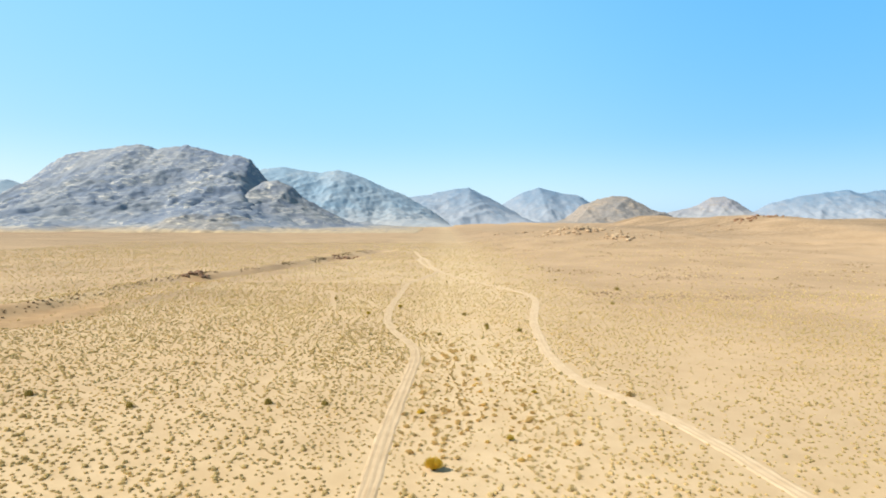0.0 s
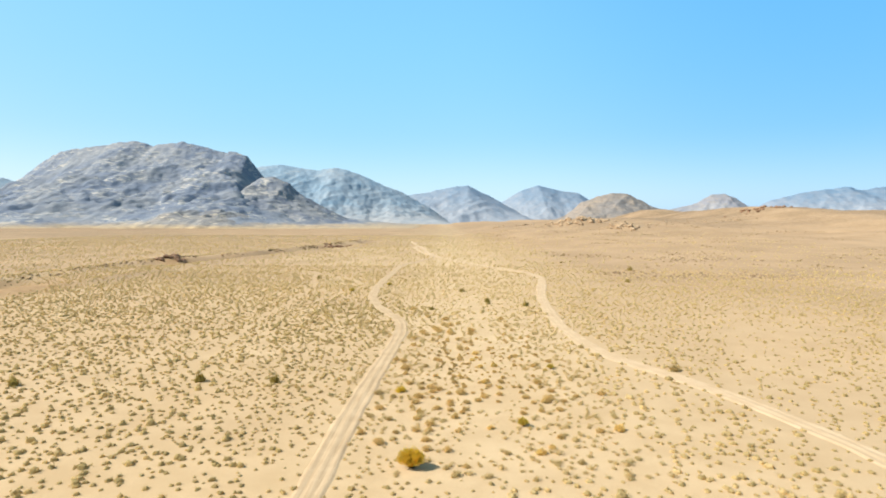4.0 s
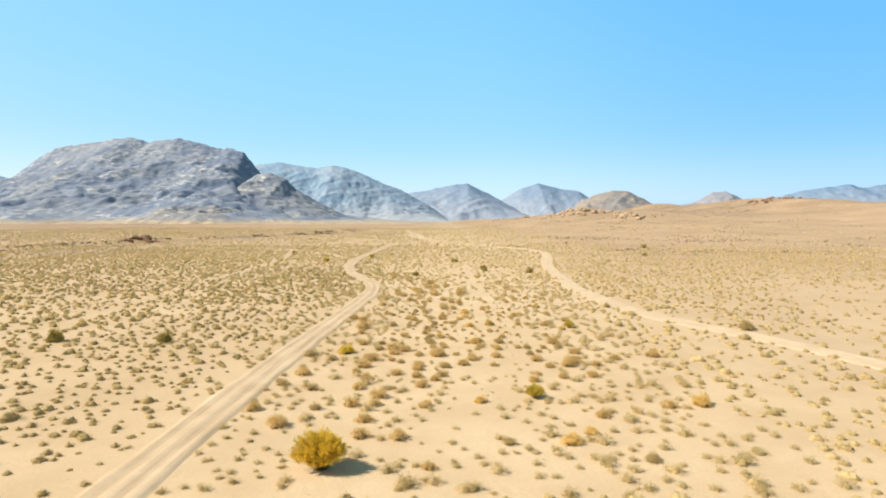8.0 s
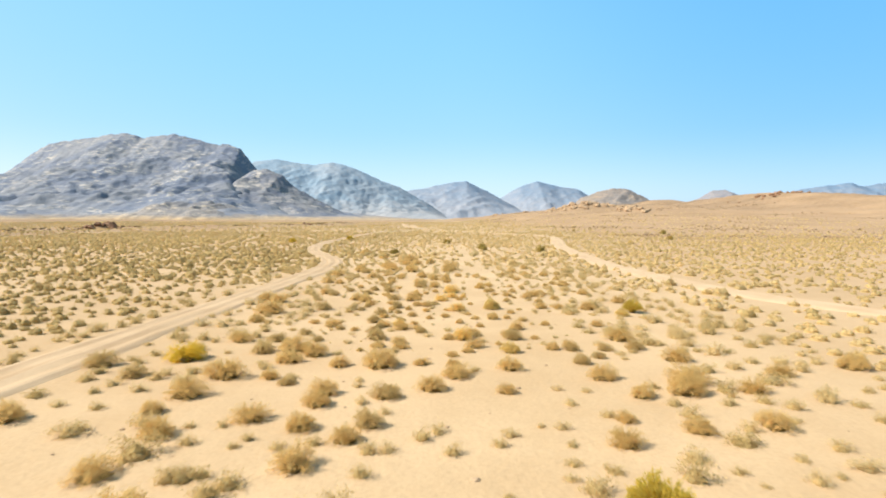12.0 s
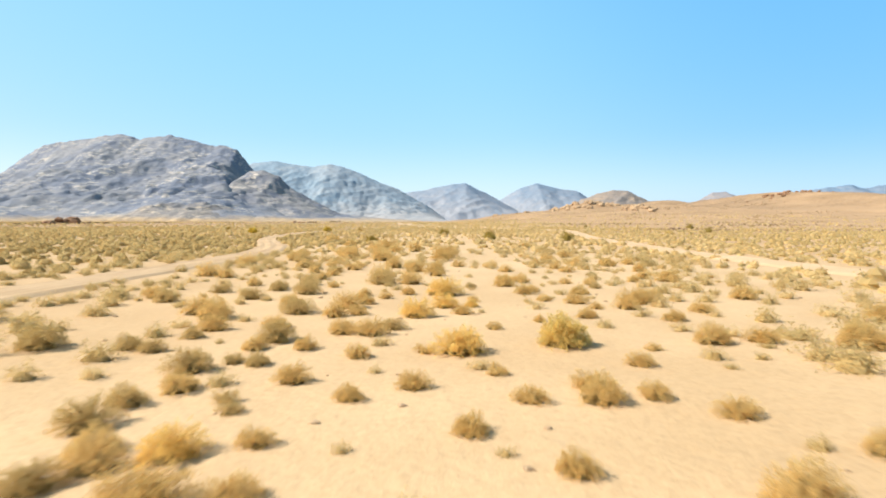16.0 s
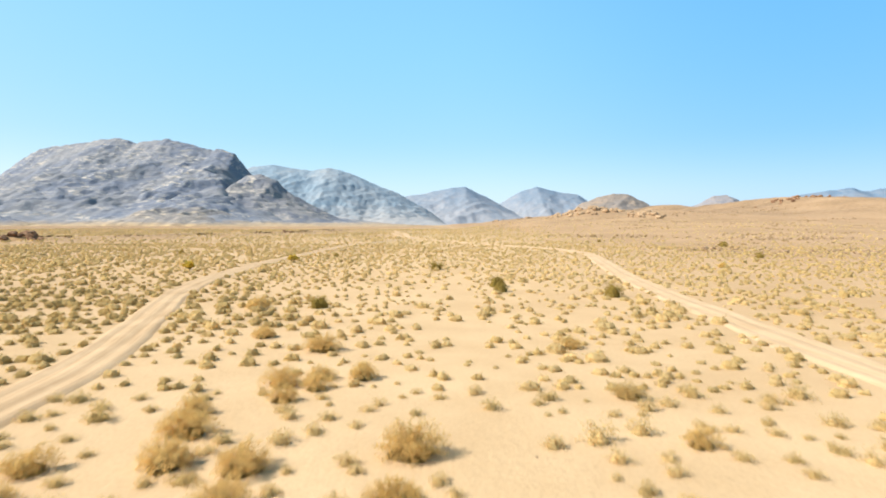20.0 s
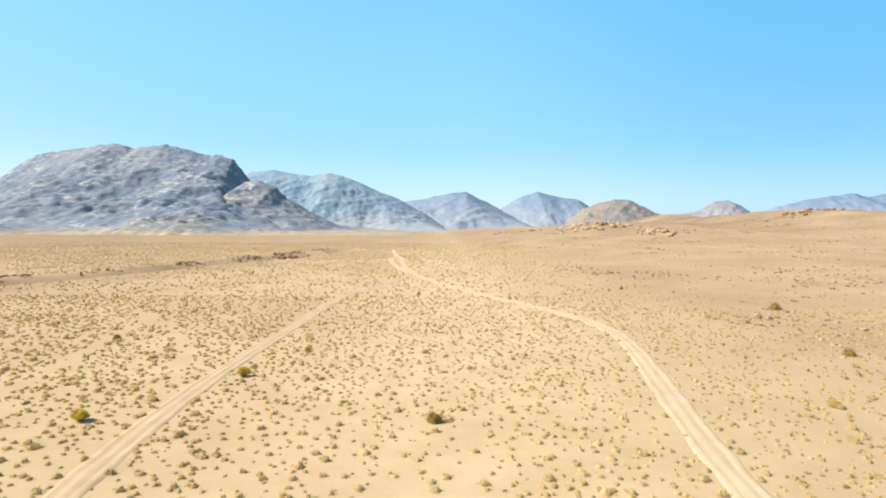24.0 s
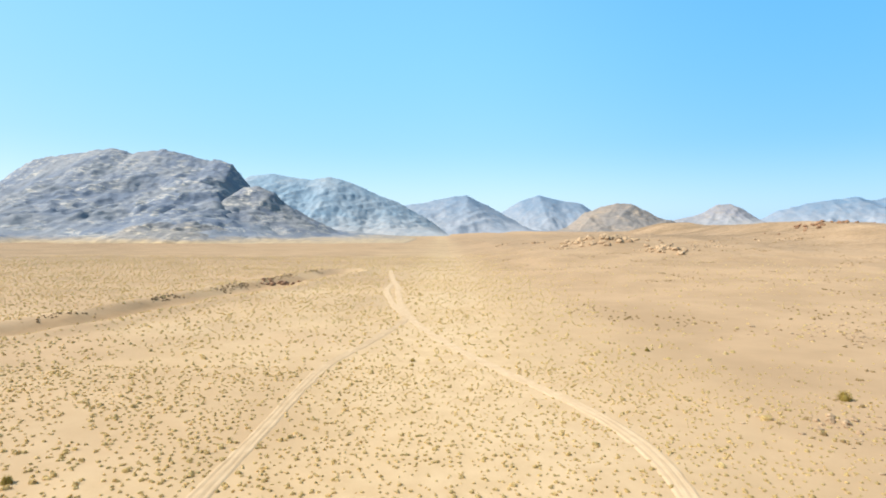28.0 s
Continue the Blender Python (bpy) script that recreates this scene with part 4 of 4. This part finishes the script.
TAN_REST_A = [(9.7, 69.6, 0.45), (14.1, 69.8, 0.46), (8, 69.9, 0.52), (-2.7, 70.2, 0.42), (2.4, 70.3, 0.42), (5.6, 70.6, 0.62), (12.5, 71.4, 0.59), (5, 71.5, 0.4),
    (4.5, 72.2, 0.55), (3.1, 72.2, 0.35), (-6, 72.8, 0.51), (12.3, 73.7, 0.61), (8.6, 73.9, 0.39), (4.7, 74.1, 0.55), (14.3, 74.9, 0.41), (15.3, 75.1, 0.67),
    (3, 75.2, 0.5), (-6.5, 75.2, 0.42), (16.4, 75.5, 0.43), (9.8, 75.6, 0.57), (15, 76, 0.7), (5.8, 76.2, 0.53), (-1.8, 76.3, 0.53), (1.1, 76.5, 0.63),
    (-4.9, 77, 0.37), (2.5, 77.1, 0.37), (9.7, 77.1, 0.37), (14.4, 77.2, 0.47), (8.8, 77.8, 0.43), (17.5, 78.7, 0.6), (14.7, 78.8, 0.58), (11.7, 78.9, 0.41)]
TAN_REST_B = [(20.7, 79, 0.82), (17.1, 79.8, 0.64), (7, 80.1, 0.28), (-4.5, 80.2, 0.54), (15, 80.2, 0.45), (11.9, 80.5, 0.26), (8.3, 80.8, 0.41), (13.6, 80.9, 0.34),
    (4.2, 81, 0.56), (11.7, 81.1, 0.39), (15.5, 81.4, 0.56), (22, 81.6, 0.69), (13.3, 81.7, 0.43), (1.2, 82.4, 0.38), (16.5, 82.5, 0.61), (0.1, 82.6, 0.53),
    (7.4, 83.1, 0.5), (9.9, 83.2, 0.36), (-3.3, 85, 0.54), (15.2, 85.1, 0.62), (9.3, 85.4, 0.49), (13.6, 85.4, 0.55), (3.6, 85.5, 0.49), (10, 86.6, 0.4),
    (17.8, 89, 0.71), (15.7, 89.3, 0.72), (28.3, 89.4, 1.22), (18.9, 90, 0.67), (17.7, 90.1, 0.76), (16.7, 90.1, 0.67), (9.2, 92.3, 0.29), (8.1, 92.3, 0.23)]
TAN_REST_C = [(9.3, 93, 0.19), (10.9, 93.5, 0.41), (21.6, 94, 1.03), (19.5, 94.2, 0.83), (10.6, 94.3, 0.34), (8.5, 94.6, 0.26), (11.2, 94.8, 0.2), (13.3, 95.8, 0.5),
    (10.8, 96.3, 0.31), (7, 97.3, 0.24), (10.1, 97.4, 0.32), (5.4, 97.4, 0.24), (12.4, 98.5, 0.36), (16.1, 99.3, 0.62), (9.1, 99.4, 0.19), (13.7, 100.1, 0.53),
    (5.4, 100.4, 0.26), (10.8, 100.6, 0.3), (11.6, 101.2, 0.33), (2.3, 102.5, 0.23), (12.1, 103.2, 0.42), (12.9, 105.6, 0.49), (7.4, 106.1, 0.28), (8.8, 107.7, 0.27),
    (-7.8, 108.1, 1.02), (8.8, 108.1, 0.31), (9.6, 108.7, 0.31), (12.8, 108.8, 0.44), (10.8, 108.8, 0.35), (-0.6, 109, 0.29), (8.9, 109.3, 0.21), (4.6, 110.3, 0.32)]
TAN_REST_D = [(-3.6, 111.7, 0.56), (2.5, 112.6, 0.41), (10.4, 112.7, 0.45), (13.2, 114.5, 0.42), (5, 115.3, 0.3), (20, 115.5, 0.8), (0.7, 115.7, 0.42), (19.5, 116.3, 0.74),
    (18.7, 116.3, 0.56), (4.6, 116.8, 0.46), (-5.8, 117, 0.77), (11.1, 117.2, 0.48), (10.4, 117.3, 0.54), (-1.5, 117.3, 0.6), (14, 117.3, 0.48), (1.6, 118.6, 0.4),
    (8.8, 119.3, 0.54), (15.9, 119.5, 0.63), (20, 120.1, 0.89), (18.1, 120.6, 0.76), (2.6, 122.5, 0.51), (-3.1, 123.5, 0.72), (-9.8, 123.8, 1.03), (21.6, 126.3, 0.93),
    (-6.2, 129.3, 0.93), (6.7, 130.6, 0.55), (15.8, 130.8, 0.63), (11.1, 130.8, 0.42), (2.7, 130.9, 0.71), (-1.3, 130.9, 0.57), (-2.9, 131.1, 0.79), (17.5, 131.1, 0.64)]
TAN_REST_E = [(10.5, 131.6, 0.59), (7.4, 132.2, 0.62), (6.6, 132.8, 0.45), (18, 133.4, 0.74), (19.3, 133.9, 0.77), (11.2, 134.5, 0.62), (7.5, 134.6, 0.71), (8.8, 134.6, 0.62),
    (15.1, 134.9, 0.54), (4.3, 135.7, 0.84), (14.5, 135.7, 0.84), (16.4, 135.9, 0.57), (20.2, 135.9, 0.57), (-0.2, 136.6, 0.88), (5.7, 136.9, 0.6), (13.1, 137.1, 0.56),
    (10.7, 137.2, 0.71), (-2.1, 137.5, 0.92), (19.8, 137.5, 0.82), (22.3, 137.8, 1.04), (6.6, 137.8, 0.52), (-4.2, 138.9, 0.87), (6.5, 138.9, 0.55), (22.7, 139.2, 0.88),
    (-2.5, 139.3, 0.67), (9.7, 140.1, 0.69), (22.7, 140.9, 0.83), (16.4, 140.9, 0.71), (15, 140.9, 0.59), (-3.8, 141, 0.72), (0.9, 142.3, 1), (21.6, 143.3, 0.91)]
TAN_REST_F = [(13.6, 143.3, 0.91), (-12.3, 143.4, 1.05), (-6.7, 143.4, 0.78), (3.1, 143.6, 1.1), (1, 144.8, 1.22), (-4.4, 147.7, 0.91), (21.3, 147.7, 0.76), (22.8, 147.7, 0.76),
    (21, 150.8, 1.16), (-9.2, 150.8, 0.83), (-14, 150.9, 1), (16.2, 152.6, 1.05), (21.2, 156.9, 1.17), (-19.5, 160.8, 1.29), (-13, 167.3, 1.48), (4.5, 167.3, 0.99),
    (28.3, 167.3, 0.82), (20.9, 167.3, 0.59), (24.7, 167.5, 0.99), (8.2, 167.7, 0.6), (18.6, 168.5, 0.68), (30.1, 168.5, 0.68), (28.3, 169.4, 1.22), (5.9, 169.4, 0.98),
    (-16.4, 169.8, 1.41), (-13.9, 170, 1.35), (-11.5, 170.7, 0.9), (17.2, 170.7, 0.72), (25.2, 172.1, 1.13), (7.1, 172.6, 1.14), (10.3, 173.6, 1.17), (-11, 173.6, 0.7)]
TAN_REST_G = [(25, 174.2, 1.19), (14.7, 174.2, 1.19), (28.8, 174.2, 0.99), (4.4, 174.7, 0.72), (36.4, 174.8, 1), (19.9, 177.7, 1.07), (29.9, 179.1, 1.33), (-13.6, 182.7, 1.67),
    (-18.8, 184.3, 0.79), (-14.5, 187.9, 1.48), (-20.2, 192, 1.7), (-19.2, 194.5, 1.79), (-14.5, 195.5, 1.2), (57.5, 245.5, 2.54)]
TAN_REST = TAN_REST_A + TAN_REST_B + TAN_REST_C + TAN_REST_D + TAN_REST_E + TAN_REST_F + TAN_REST_G

for kind, rows in (("grey", GREY_SHRUBS), ("tan", TAN_SHRUBS), ("yellow", YELLOW_SHRUBS), ("mustard", MUSTARD_SHRUBS), ("golden", GOLDEN_SHRUBS), ("olive", OLIVE_SHRUBS), ("pale", PALE_SHRUBS), ("lime", LIME_SHRUBS), ("grey", [(32.5, 100.2, 1.5)])):
    for x, y, width in rows:
        if track_distance(x, y) > 0.95 + 0.35 * width:
            shrub(kind, x, y, 1.2 * width)


# ---- the field of small shrubs ----
LANES = [np.array([(8.3, 96), (8.6, 101), (8.9, 115), (9.2, 128), (9.0, 150), (8.9, 166), (9.8, 180), (9.3, 186)], float), np.array([(-52, 252), (-44.6, 243), (-36, 231), (-27.4, 217), (-22.5, 202)], float),
    np.array([(-47.7, 249), (-37, 200), (-35, 163), (-34, 123), (-32.6, 100)], float)]


def scatter(x0, x1, y0, y1, density, gap):
    """Random places of shrubs in a rectangle, thinned in bare patches, on tracks and in the wash."""
    n = int((x1 - x0) * (y1 - y0) * density * 1.9)
    x, y = rng.uniform(x0, x1, n), rng.uniform(y0, y1, n)
    want = 0.56 + 0.40 * fbm(x / 16, y / 16, 301, 3) + 0.2 * fbm(x / 5, y / 5, 311, 2)
    want = want * (1 + 0.4 * smooth(6, 16, x) * smooth(320, 150, y))
    want = want * (1 + 1.0 * smooth(8, -12, x) * smooth(260, 180, y))
    want = want * (1 - 0.5 * smooth(420, 800, y))
    want = want * (1 - 0.8 * smooth(38, 75, x) * smooth(170, 235, y) * (1 - smooth(50, 62, x) * smooth(268, 240, y)))
    want = want * (1 - 0.2 * smooth(0, 8, x) * smooth(45, 30, x) * smooth(100, 112, y))
    want = want * (1 - 0.75 * np.exp(-(((x - 58 - 0.35 * (y - 125)) / 13) ** 2 + ((y - 125) / 30) ** 2)))
    want = want * (1 - 0.75 * smooth(6, 16, hill_of(x, y)))
    want = want * smooth(1.0, 1.6, track_distance(x, y)) * (0.02 + 0.98 * np.maximum(1 - wash_open(y), smooth(8, 13, line_distance(x, y, WASH)[0] - 14 * np.exp(-(((y - 172) / 34) ** 2)))))
    for lane in LANES:
        want = want * (0.1 + 0.9 * smooth(0.5, 1.6, line_distance(x, y, lane)[0]))
    keep = rng.uniform(0, 1, n) < want
    x, y = x[keep], y[keep]
    cell, ok = {}, []
    for k, (a, b) in enumerate(zip(x, y)):
        q = (int(a / gap), int(b / gap))
        if q not in cell:
            cell[q] = k
            ok.append(k)
    return x[ok], y[ok]


def hill_of(x, y):
    return np.interp(x, HILL_X, HILL_Z) * smooth(150, 850, y - 0.06 * np.abs(x))


def clear_of_placed(x, y, size):
    p = np.array(placed)
    near = np.ones(len(x), bool)
    for a, b, w in p:
        near &= np.hypot(x - a, y - b) > 0.42 * (w + size)
    return near


def field(name, x, y, size, patterns, label):
    """All small shrubs of one stretch of plain, as one mesh of real tufts."""
    z = ground_height(x, y)
    verts, faces, tones, count = [], [], [], 0
    which = rng.integers(0, len(patterns), len(x))
    # besides chance, paler in the middle belt and far on: haze in the colour
    turn, tone, tall = rng.uniform(0, 6.28, len(x)), 0.35 * smooth(-14, 6, x) * smooth(44, 26, x) * smooth(230, 170, y) + 0.24 * smooth(90, 200, y) * (1 - smooth(4, -4, x) * smooth(190, 160, y)) + 0.6 * rng.uniform(0, 1, len(x)), rng.uniform(0.75, 1.15, len(x))
    for k, (pv, pf) in enumerate(patterns):
        m = np.flatnonzero(which == k)
        c, s = np.cos(turn[m])[:, None], np.sin(turn[m])[:, None]
        w = size[m][:, None]
        v = np.stack([(pv[:, 0] * c - pv[:, 1] * s) * w + x[m][:, None], (pv[:, 0] * s + pv[:, 1] * c) * w + y[m][:, None], pv[:, 2] * w * tall[m][:, None] + z[m][:, None] - 0.01], -1)
        verts.append(v.reshape(-1, 3))
        faces.append((pf[None] + (np.arange(len(m)) * len(pv))[:, None, None] + count).reshape(-1, 3))
        tones.append(np.repeat(tone[m], len(pv)))
        count += len(m) * len(pv)
    ob = mesh_object(name, np.concatenate(verts), np.concatenate(faces), FIELD_SHRUB, False)
    scalar(ob, "tone", np.concatenate(tones))
    return tagged(ob, label, "shrubs", kind="stuff")


def joined(pair):
    (a, fa), (b, fb) = pair
    return np.vstack([a, b]), np.vstack([fa, fb + len(a)])


def sizes(n, mean=0.57):
    return np.clip(mean * np.exp(rng.normal(0, 0.29, n)), 0.22, 1.3)


NEAR = [joined(tuft(rng, 30, 800, 0.029, 0.45, 0.005, (4, 10, 0.24), 0.26, 0.06, 0.055)) for _ in range(8)]
CLOSE = [joined(tuft(rng, 10, 190, 0.041, 0.44, 0.007, (3, 8, 0.34), 0.0, 0.06, 0.05)) for _ in range(6)]
MIDDLE = [(tuft(rng, 14, 13, 0.14, 0.48, 0.02, (2, 7, 0.38), 0.0, 0.06, 0.05)[1]) for _ in range(6)]
FAR = [tuft(rng, 9, 3, 0.25, 0.46, 0.02, (1, 6, 0.5))[1] for _ in range(5)]
x, y = scatter(-26, 36, 62, 162, 0.85, 0.85)
s = sizes(len(x)) * (1 + 0.15 * smooth(6, 14, x)) * (1 + 0.35 * smooth(3, -3, x) * smooth(112, 122, y))
known = np.array(GREY_REST + TAN_REST)
known = known[track_distance(known[:, 0], known[:, 1]) > 0.95 + 0.35 * known[:, 2]]
placed += [tuple(row) for row in known]
inner = (np.abs(x - 6) < 0.62 * np.clip(y - 56, 0, 34)) & (y > 63) & (y < 150)
s = np.where(inner, s * 1.05, s)
corridor = (np.abs(x - 6.5) < 5.5) & (y > 83) & (y < 118)
s = np.where(corridor, np.minimum(s, 0.5), s)
keep = clear_of_placed(x, y, s) & (~corridor | (rng.uniform(0, 1, len(x)) < 0.22)) & (~inner | (rng.uniform(0, 1, len(x)) < np.where(x < 4, 0.85, 0.8)))
x, y, s = np.r_[x[keep], known[:, 0]], np.r_[y[keep], known[:, 1]], np.r_[s[keep], known[:, 2]]
near = (np.abs(x - 5) < 15) & (y > 67) & (y < 133)
field("shrub_field", x[near], y[near], s[near], NEAR, "low twiggy tan and olive shrubs on bare sand")
field("shrub_field", x[~near], y[~near], s[~near], CLOSE, "low grey and tan desert shrubs scattered over the sand")
x, y = scatter(-150, 130, 52, 280, 0.70, 0.95)
s = sizes(len(x), 0.52) * (1 + 0.2 * smooth(0, -30, x))
keep = clear_of_placed(x, y, s) & ~((x > -26) & (x < 36) & (y > 62) & (y < 162))
field("shrub_field", x[keep], y[keep], s[keep], MIDDLE, "sparse low desert shrubs across the plain")
x, y = scatter(-420, 260, 230, 800, 0.16, 1.2)
s = sizes(len(x), 0.75)
keep = ~((x > -150) & (x < 130) & (y < 280))
field("shrub_field", x[keep], y[keep], s[keep], FAR, "distant dry shrubs dotting the desert plain")

# the same sparse growth goes on beside and behind the flight
x, y = scatter(-230, 230, -130, 240, 0.2, 1.0)
keep = ~((x > -150) & (x < 130) & (y > 52))
field("shrub_field", x[keep], y[keep], sizes(int(keep.sum()), 0.65), FAR, "sparse dry shrubs on the desert plain around")

# dark low growth along the far bank of the wash
BANK = spline([(-160, 150), (-143, 195), (-138, 240), (-136, 300), (-116, 352), (-107, 402), (-95, 450), (-88, 495), (-72, 560)], 1.6)
m = rng.integers(0, len(BANK), 1300)
x, y = BANK[m, 0] + rng.normal(0, 2.4, 1300), BANK[m, 1] + rng.normal(0, 2.4, 1300)
keep = (fbm(x / 25, y / 25, 331, 2) > -0.15) & ((y > 300) | (rng.uniform(0, 1, 1300) < 0.3))
bank = field("bank_scrub", x[keep], y[keep], sizes(1300, 0.95)[keep], MIDDLE, "dark brown dry scrub along the bank of the wash")
bank.data.materials[0] = DARK_SCRUB

# scrub in the drainage lines and hollows of the east slope
DRAINS = [[(58, 234), (66, 241), (74, 247), (84, 251)], [(137, 370), (128, 341), (122, 321), (116, 300), (104, 270)], [(134, 341), (157, 353), (190, 372)], [(122, 423), (130, 453), (153, 470), (194, 483)], [(153, 442), (205, 438), (250, 452)], [(59, 377), (61, 354), (78, 340), (90, 311)], [(210, 470), (260, 520), (330, 560)], [(150, 560), (210, 600), (290, 640)]]
xs, ys = [], []
for line in DRAINS:
    run = spline(line, 1.2)
    m = rng.integers(0, len(run), len(run))
    xs.append(run[m, 0] + rng.normal(0, 6.0, len(m)))
    ys.append(run[m, 1] + rng.normal(0, 6.0, len(m)))
# and in small patches all over it
for cx, cy in zip(rng.uniform(60, 430, 110), rng.uniform(265, 760, 110)):
    count = int(rng.integers(6, 22))
    xs.append(cx + rng.normal(0, rng.uniform(2.5, 8), count))
    ys.append(cy + rng.normal(0, rng.uniform(1.5, 5), count))
x, y = np.concatenate(xs), np.concatenate(ys)
keep = fbm(x / 12, y / 12, 341, 2) > -0.1
drain = field("slope_scrub", x[keep], y[keep], sizes(len(x), 0.85)[keep], MIDDLE, "brown dry scrub in the gullies of the hillside")
drain.data.materials[0] = SLOPE_SCRUB


# ---- rocks ----
def outcrop(x, y, width, height, count, label, seed, mat, deep=0.12):
    """A heap of weathered boulders, each a part, on the ground."""
    r = np.random.default_rng(seed)
    base = new("rock_outcrop")
    base.location = (x, y, float(ground_height(x, y)))
    tagged(base, label, "rock outcrop", "desert rock outcrops")
    for k in range(count):
        u = r.normal(0, 0.33)
        size = height * r.uniform(0.5, 1.1) * max(0.35, 1 - abs(u))
        bx, by = u * width, r.normal(0, deep) * width
        bm = rock_blob(r, size * 1.5)
        me = bpy.data.meshes.new("rock")
        bm.to_mesh(me)
        bm.free()
        me.materials.append(mat)
        ob = new("rock", me)
        ob.parent = base
        ob.location = (bx, by, float(ground_height(x + bx, y + by)) - base.location.z + size * 0.18)
        ob.rotation_euler = (r.uniform(-0.3, 0.3), r.uniform(-0.3, 0.3), r.uniform(0, 6.28))
    return base


outcrop(-128, 306, 17, 2.4, 24, "dark brown rock mound on the flat plain", 3, BROWN_ROCK)
outcrop(-80, 478, 26, 2.6, 20, "low brown rocky rise beside the wash", 4, BROWN_ROCK)
outcrop(84, 900, 16, 4, 10, "brown boulders on the sandy rise", 5, TAN_ROCK)
outcrop(120, 858, 26, 3.2, 18, "row of brown boulders on the rise", 6, TAN_ROCK)
outcrop(119, 690, 20, 1.8, 18, "low row of tan boulders on the slope", 10, TAN_ROCK)
outcrop(166, 728, 74, 5.6, 84, "jagged tan and brown rocks heaped on a mound", 7, TAN_ROCK, 0.35)
outcrop(187, 622, 30, 4.4, 44, "pale tan weathered boulders on the hillside", 9, TAN_ROCK, 0.3)
outcrop(312, 562, 44, 1.3, 24, "low brown ledge of rocks across the slope", 11, TAN_ROCK)
outcrop(262, 700, 60, 1.6, 22, "thin line of rocks along the crest", 12, TAN_ROCK)
outcrop(335, 735, 70, 2.2, 26, "scattered tan boulders on the shoulder of a hill", 13, TAN_ROCK, 0.2)
outcrop(232, 655, 40, 2.0, 22, "tan boulders below the crest", 14, TAN_ROCK, 0.2)
outcrop(68, 243, 10, 1.1, 18, "pale tan boulders on a small sandy mound", 18, TAN_ROCK, 0.25)
outcrop(425, 790, 110, 4, 34, "reddish brown rocks along the hill top", 8, BROWN_ROCK)


def stone_field(name, cx, cy, wx, wy, count, seed, label, middling=0.42):
    """Small loose stones, half sunk, as one mesh."""
    r = np.random.default_rng(seed)
    bm = rock_blob(r, 1.0)
    bm.verts.index_update()
    pv = np.array([v.co for v in bm.verts])
    pf = np.array([[v.index for v in f.verts] for f in bm.faces])
    bm.free()
    x, y = cx + r.normal(0, wx, count), cy + r.normal(0, wy, count)
    z, s, a = ground_height(x, y), middling * np.clip(np.exp(r.normal(0, 0.45, count)), 0.45, 2.6), r.uniform(0, 6.28, count)
    c, n = np.cos(a)[:, None], np.sin(a)[:, None]
    v = np.stack([(pv[:, 0] * c - pv[:, 1] * n) * s[:, None] * 1.5 + x[:, None], (pv[:, 0] * n + pv[:, 1] * c) * s[:, None] + y[:, None], pv[:, 2] * s[:, None] * 0.8 + z[:, None] + s[:, None] * 0.1], -1)
    f = pf[None] + (np.arange(count) * len(pv))[:, None, None]
    return tagged(mesh_object(name, v.reshape(-1, 3), f.reshape(-1, 3), TAN_ROCK, False), label, "stones", kind="stuff")


stone_field("loose_stones", 98, 233, 20, 8, 420, 15, "pale loose stones on the sandy slope")
stone_field("loose_stones", 5, 98, 11, 16, 260, 17, "small dark stones and litter on bare sand", 0.055)
stone_field("loose_stones", 126, 312, 13, 9, 130, 19, "tan stones beside a shallow drain on the slope", 0.5)
stone_field("loose_stones", 250, 560, 70, 60, 260, 16, "scattered tan stones on the hillside")
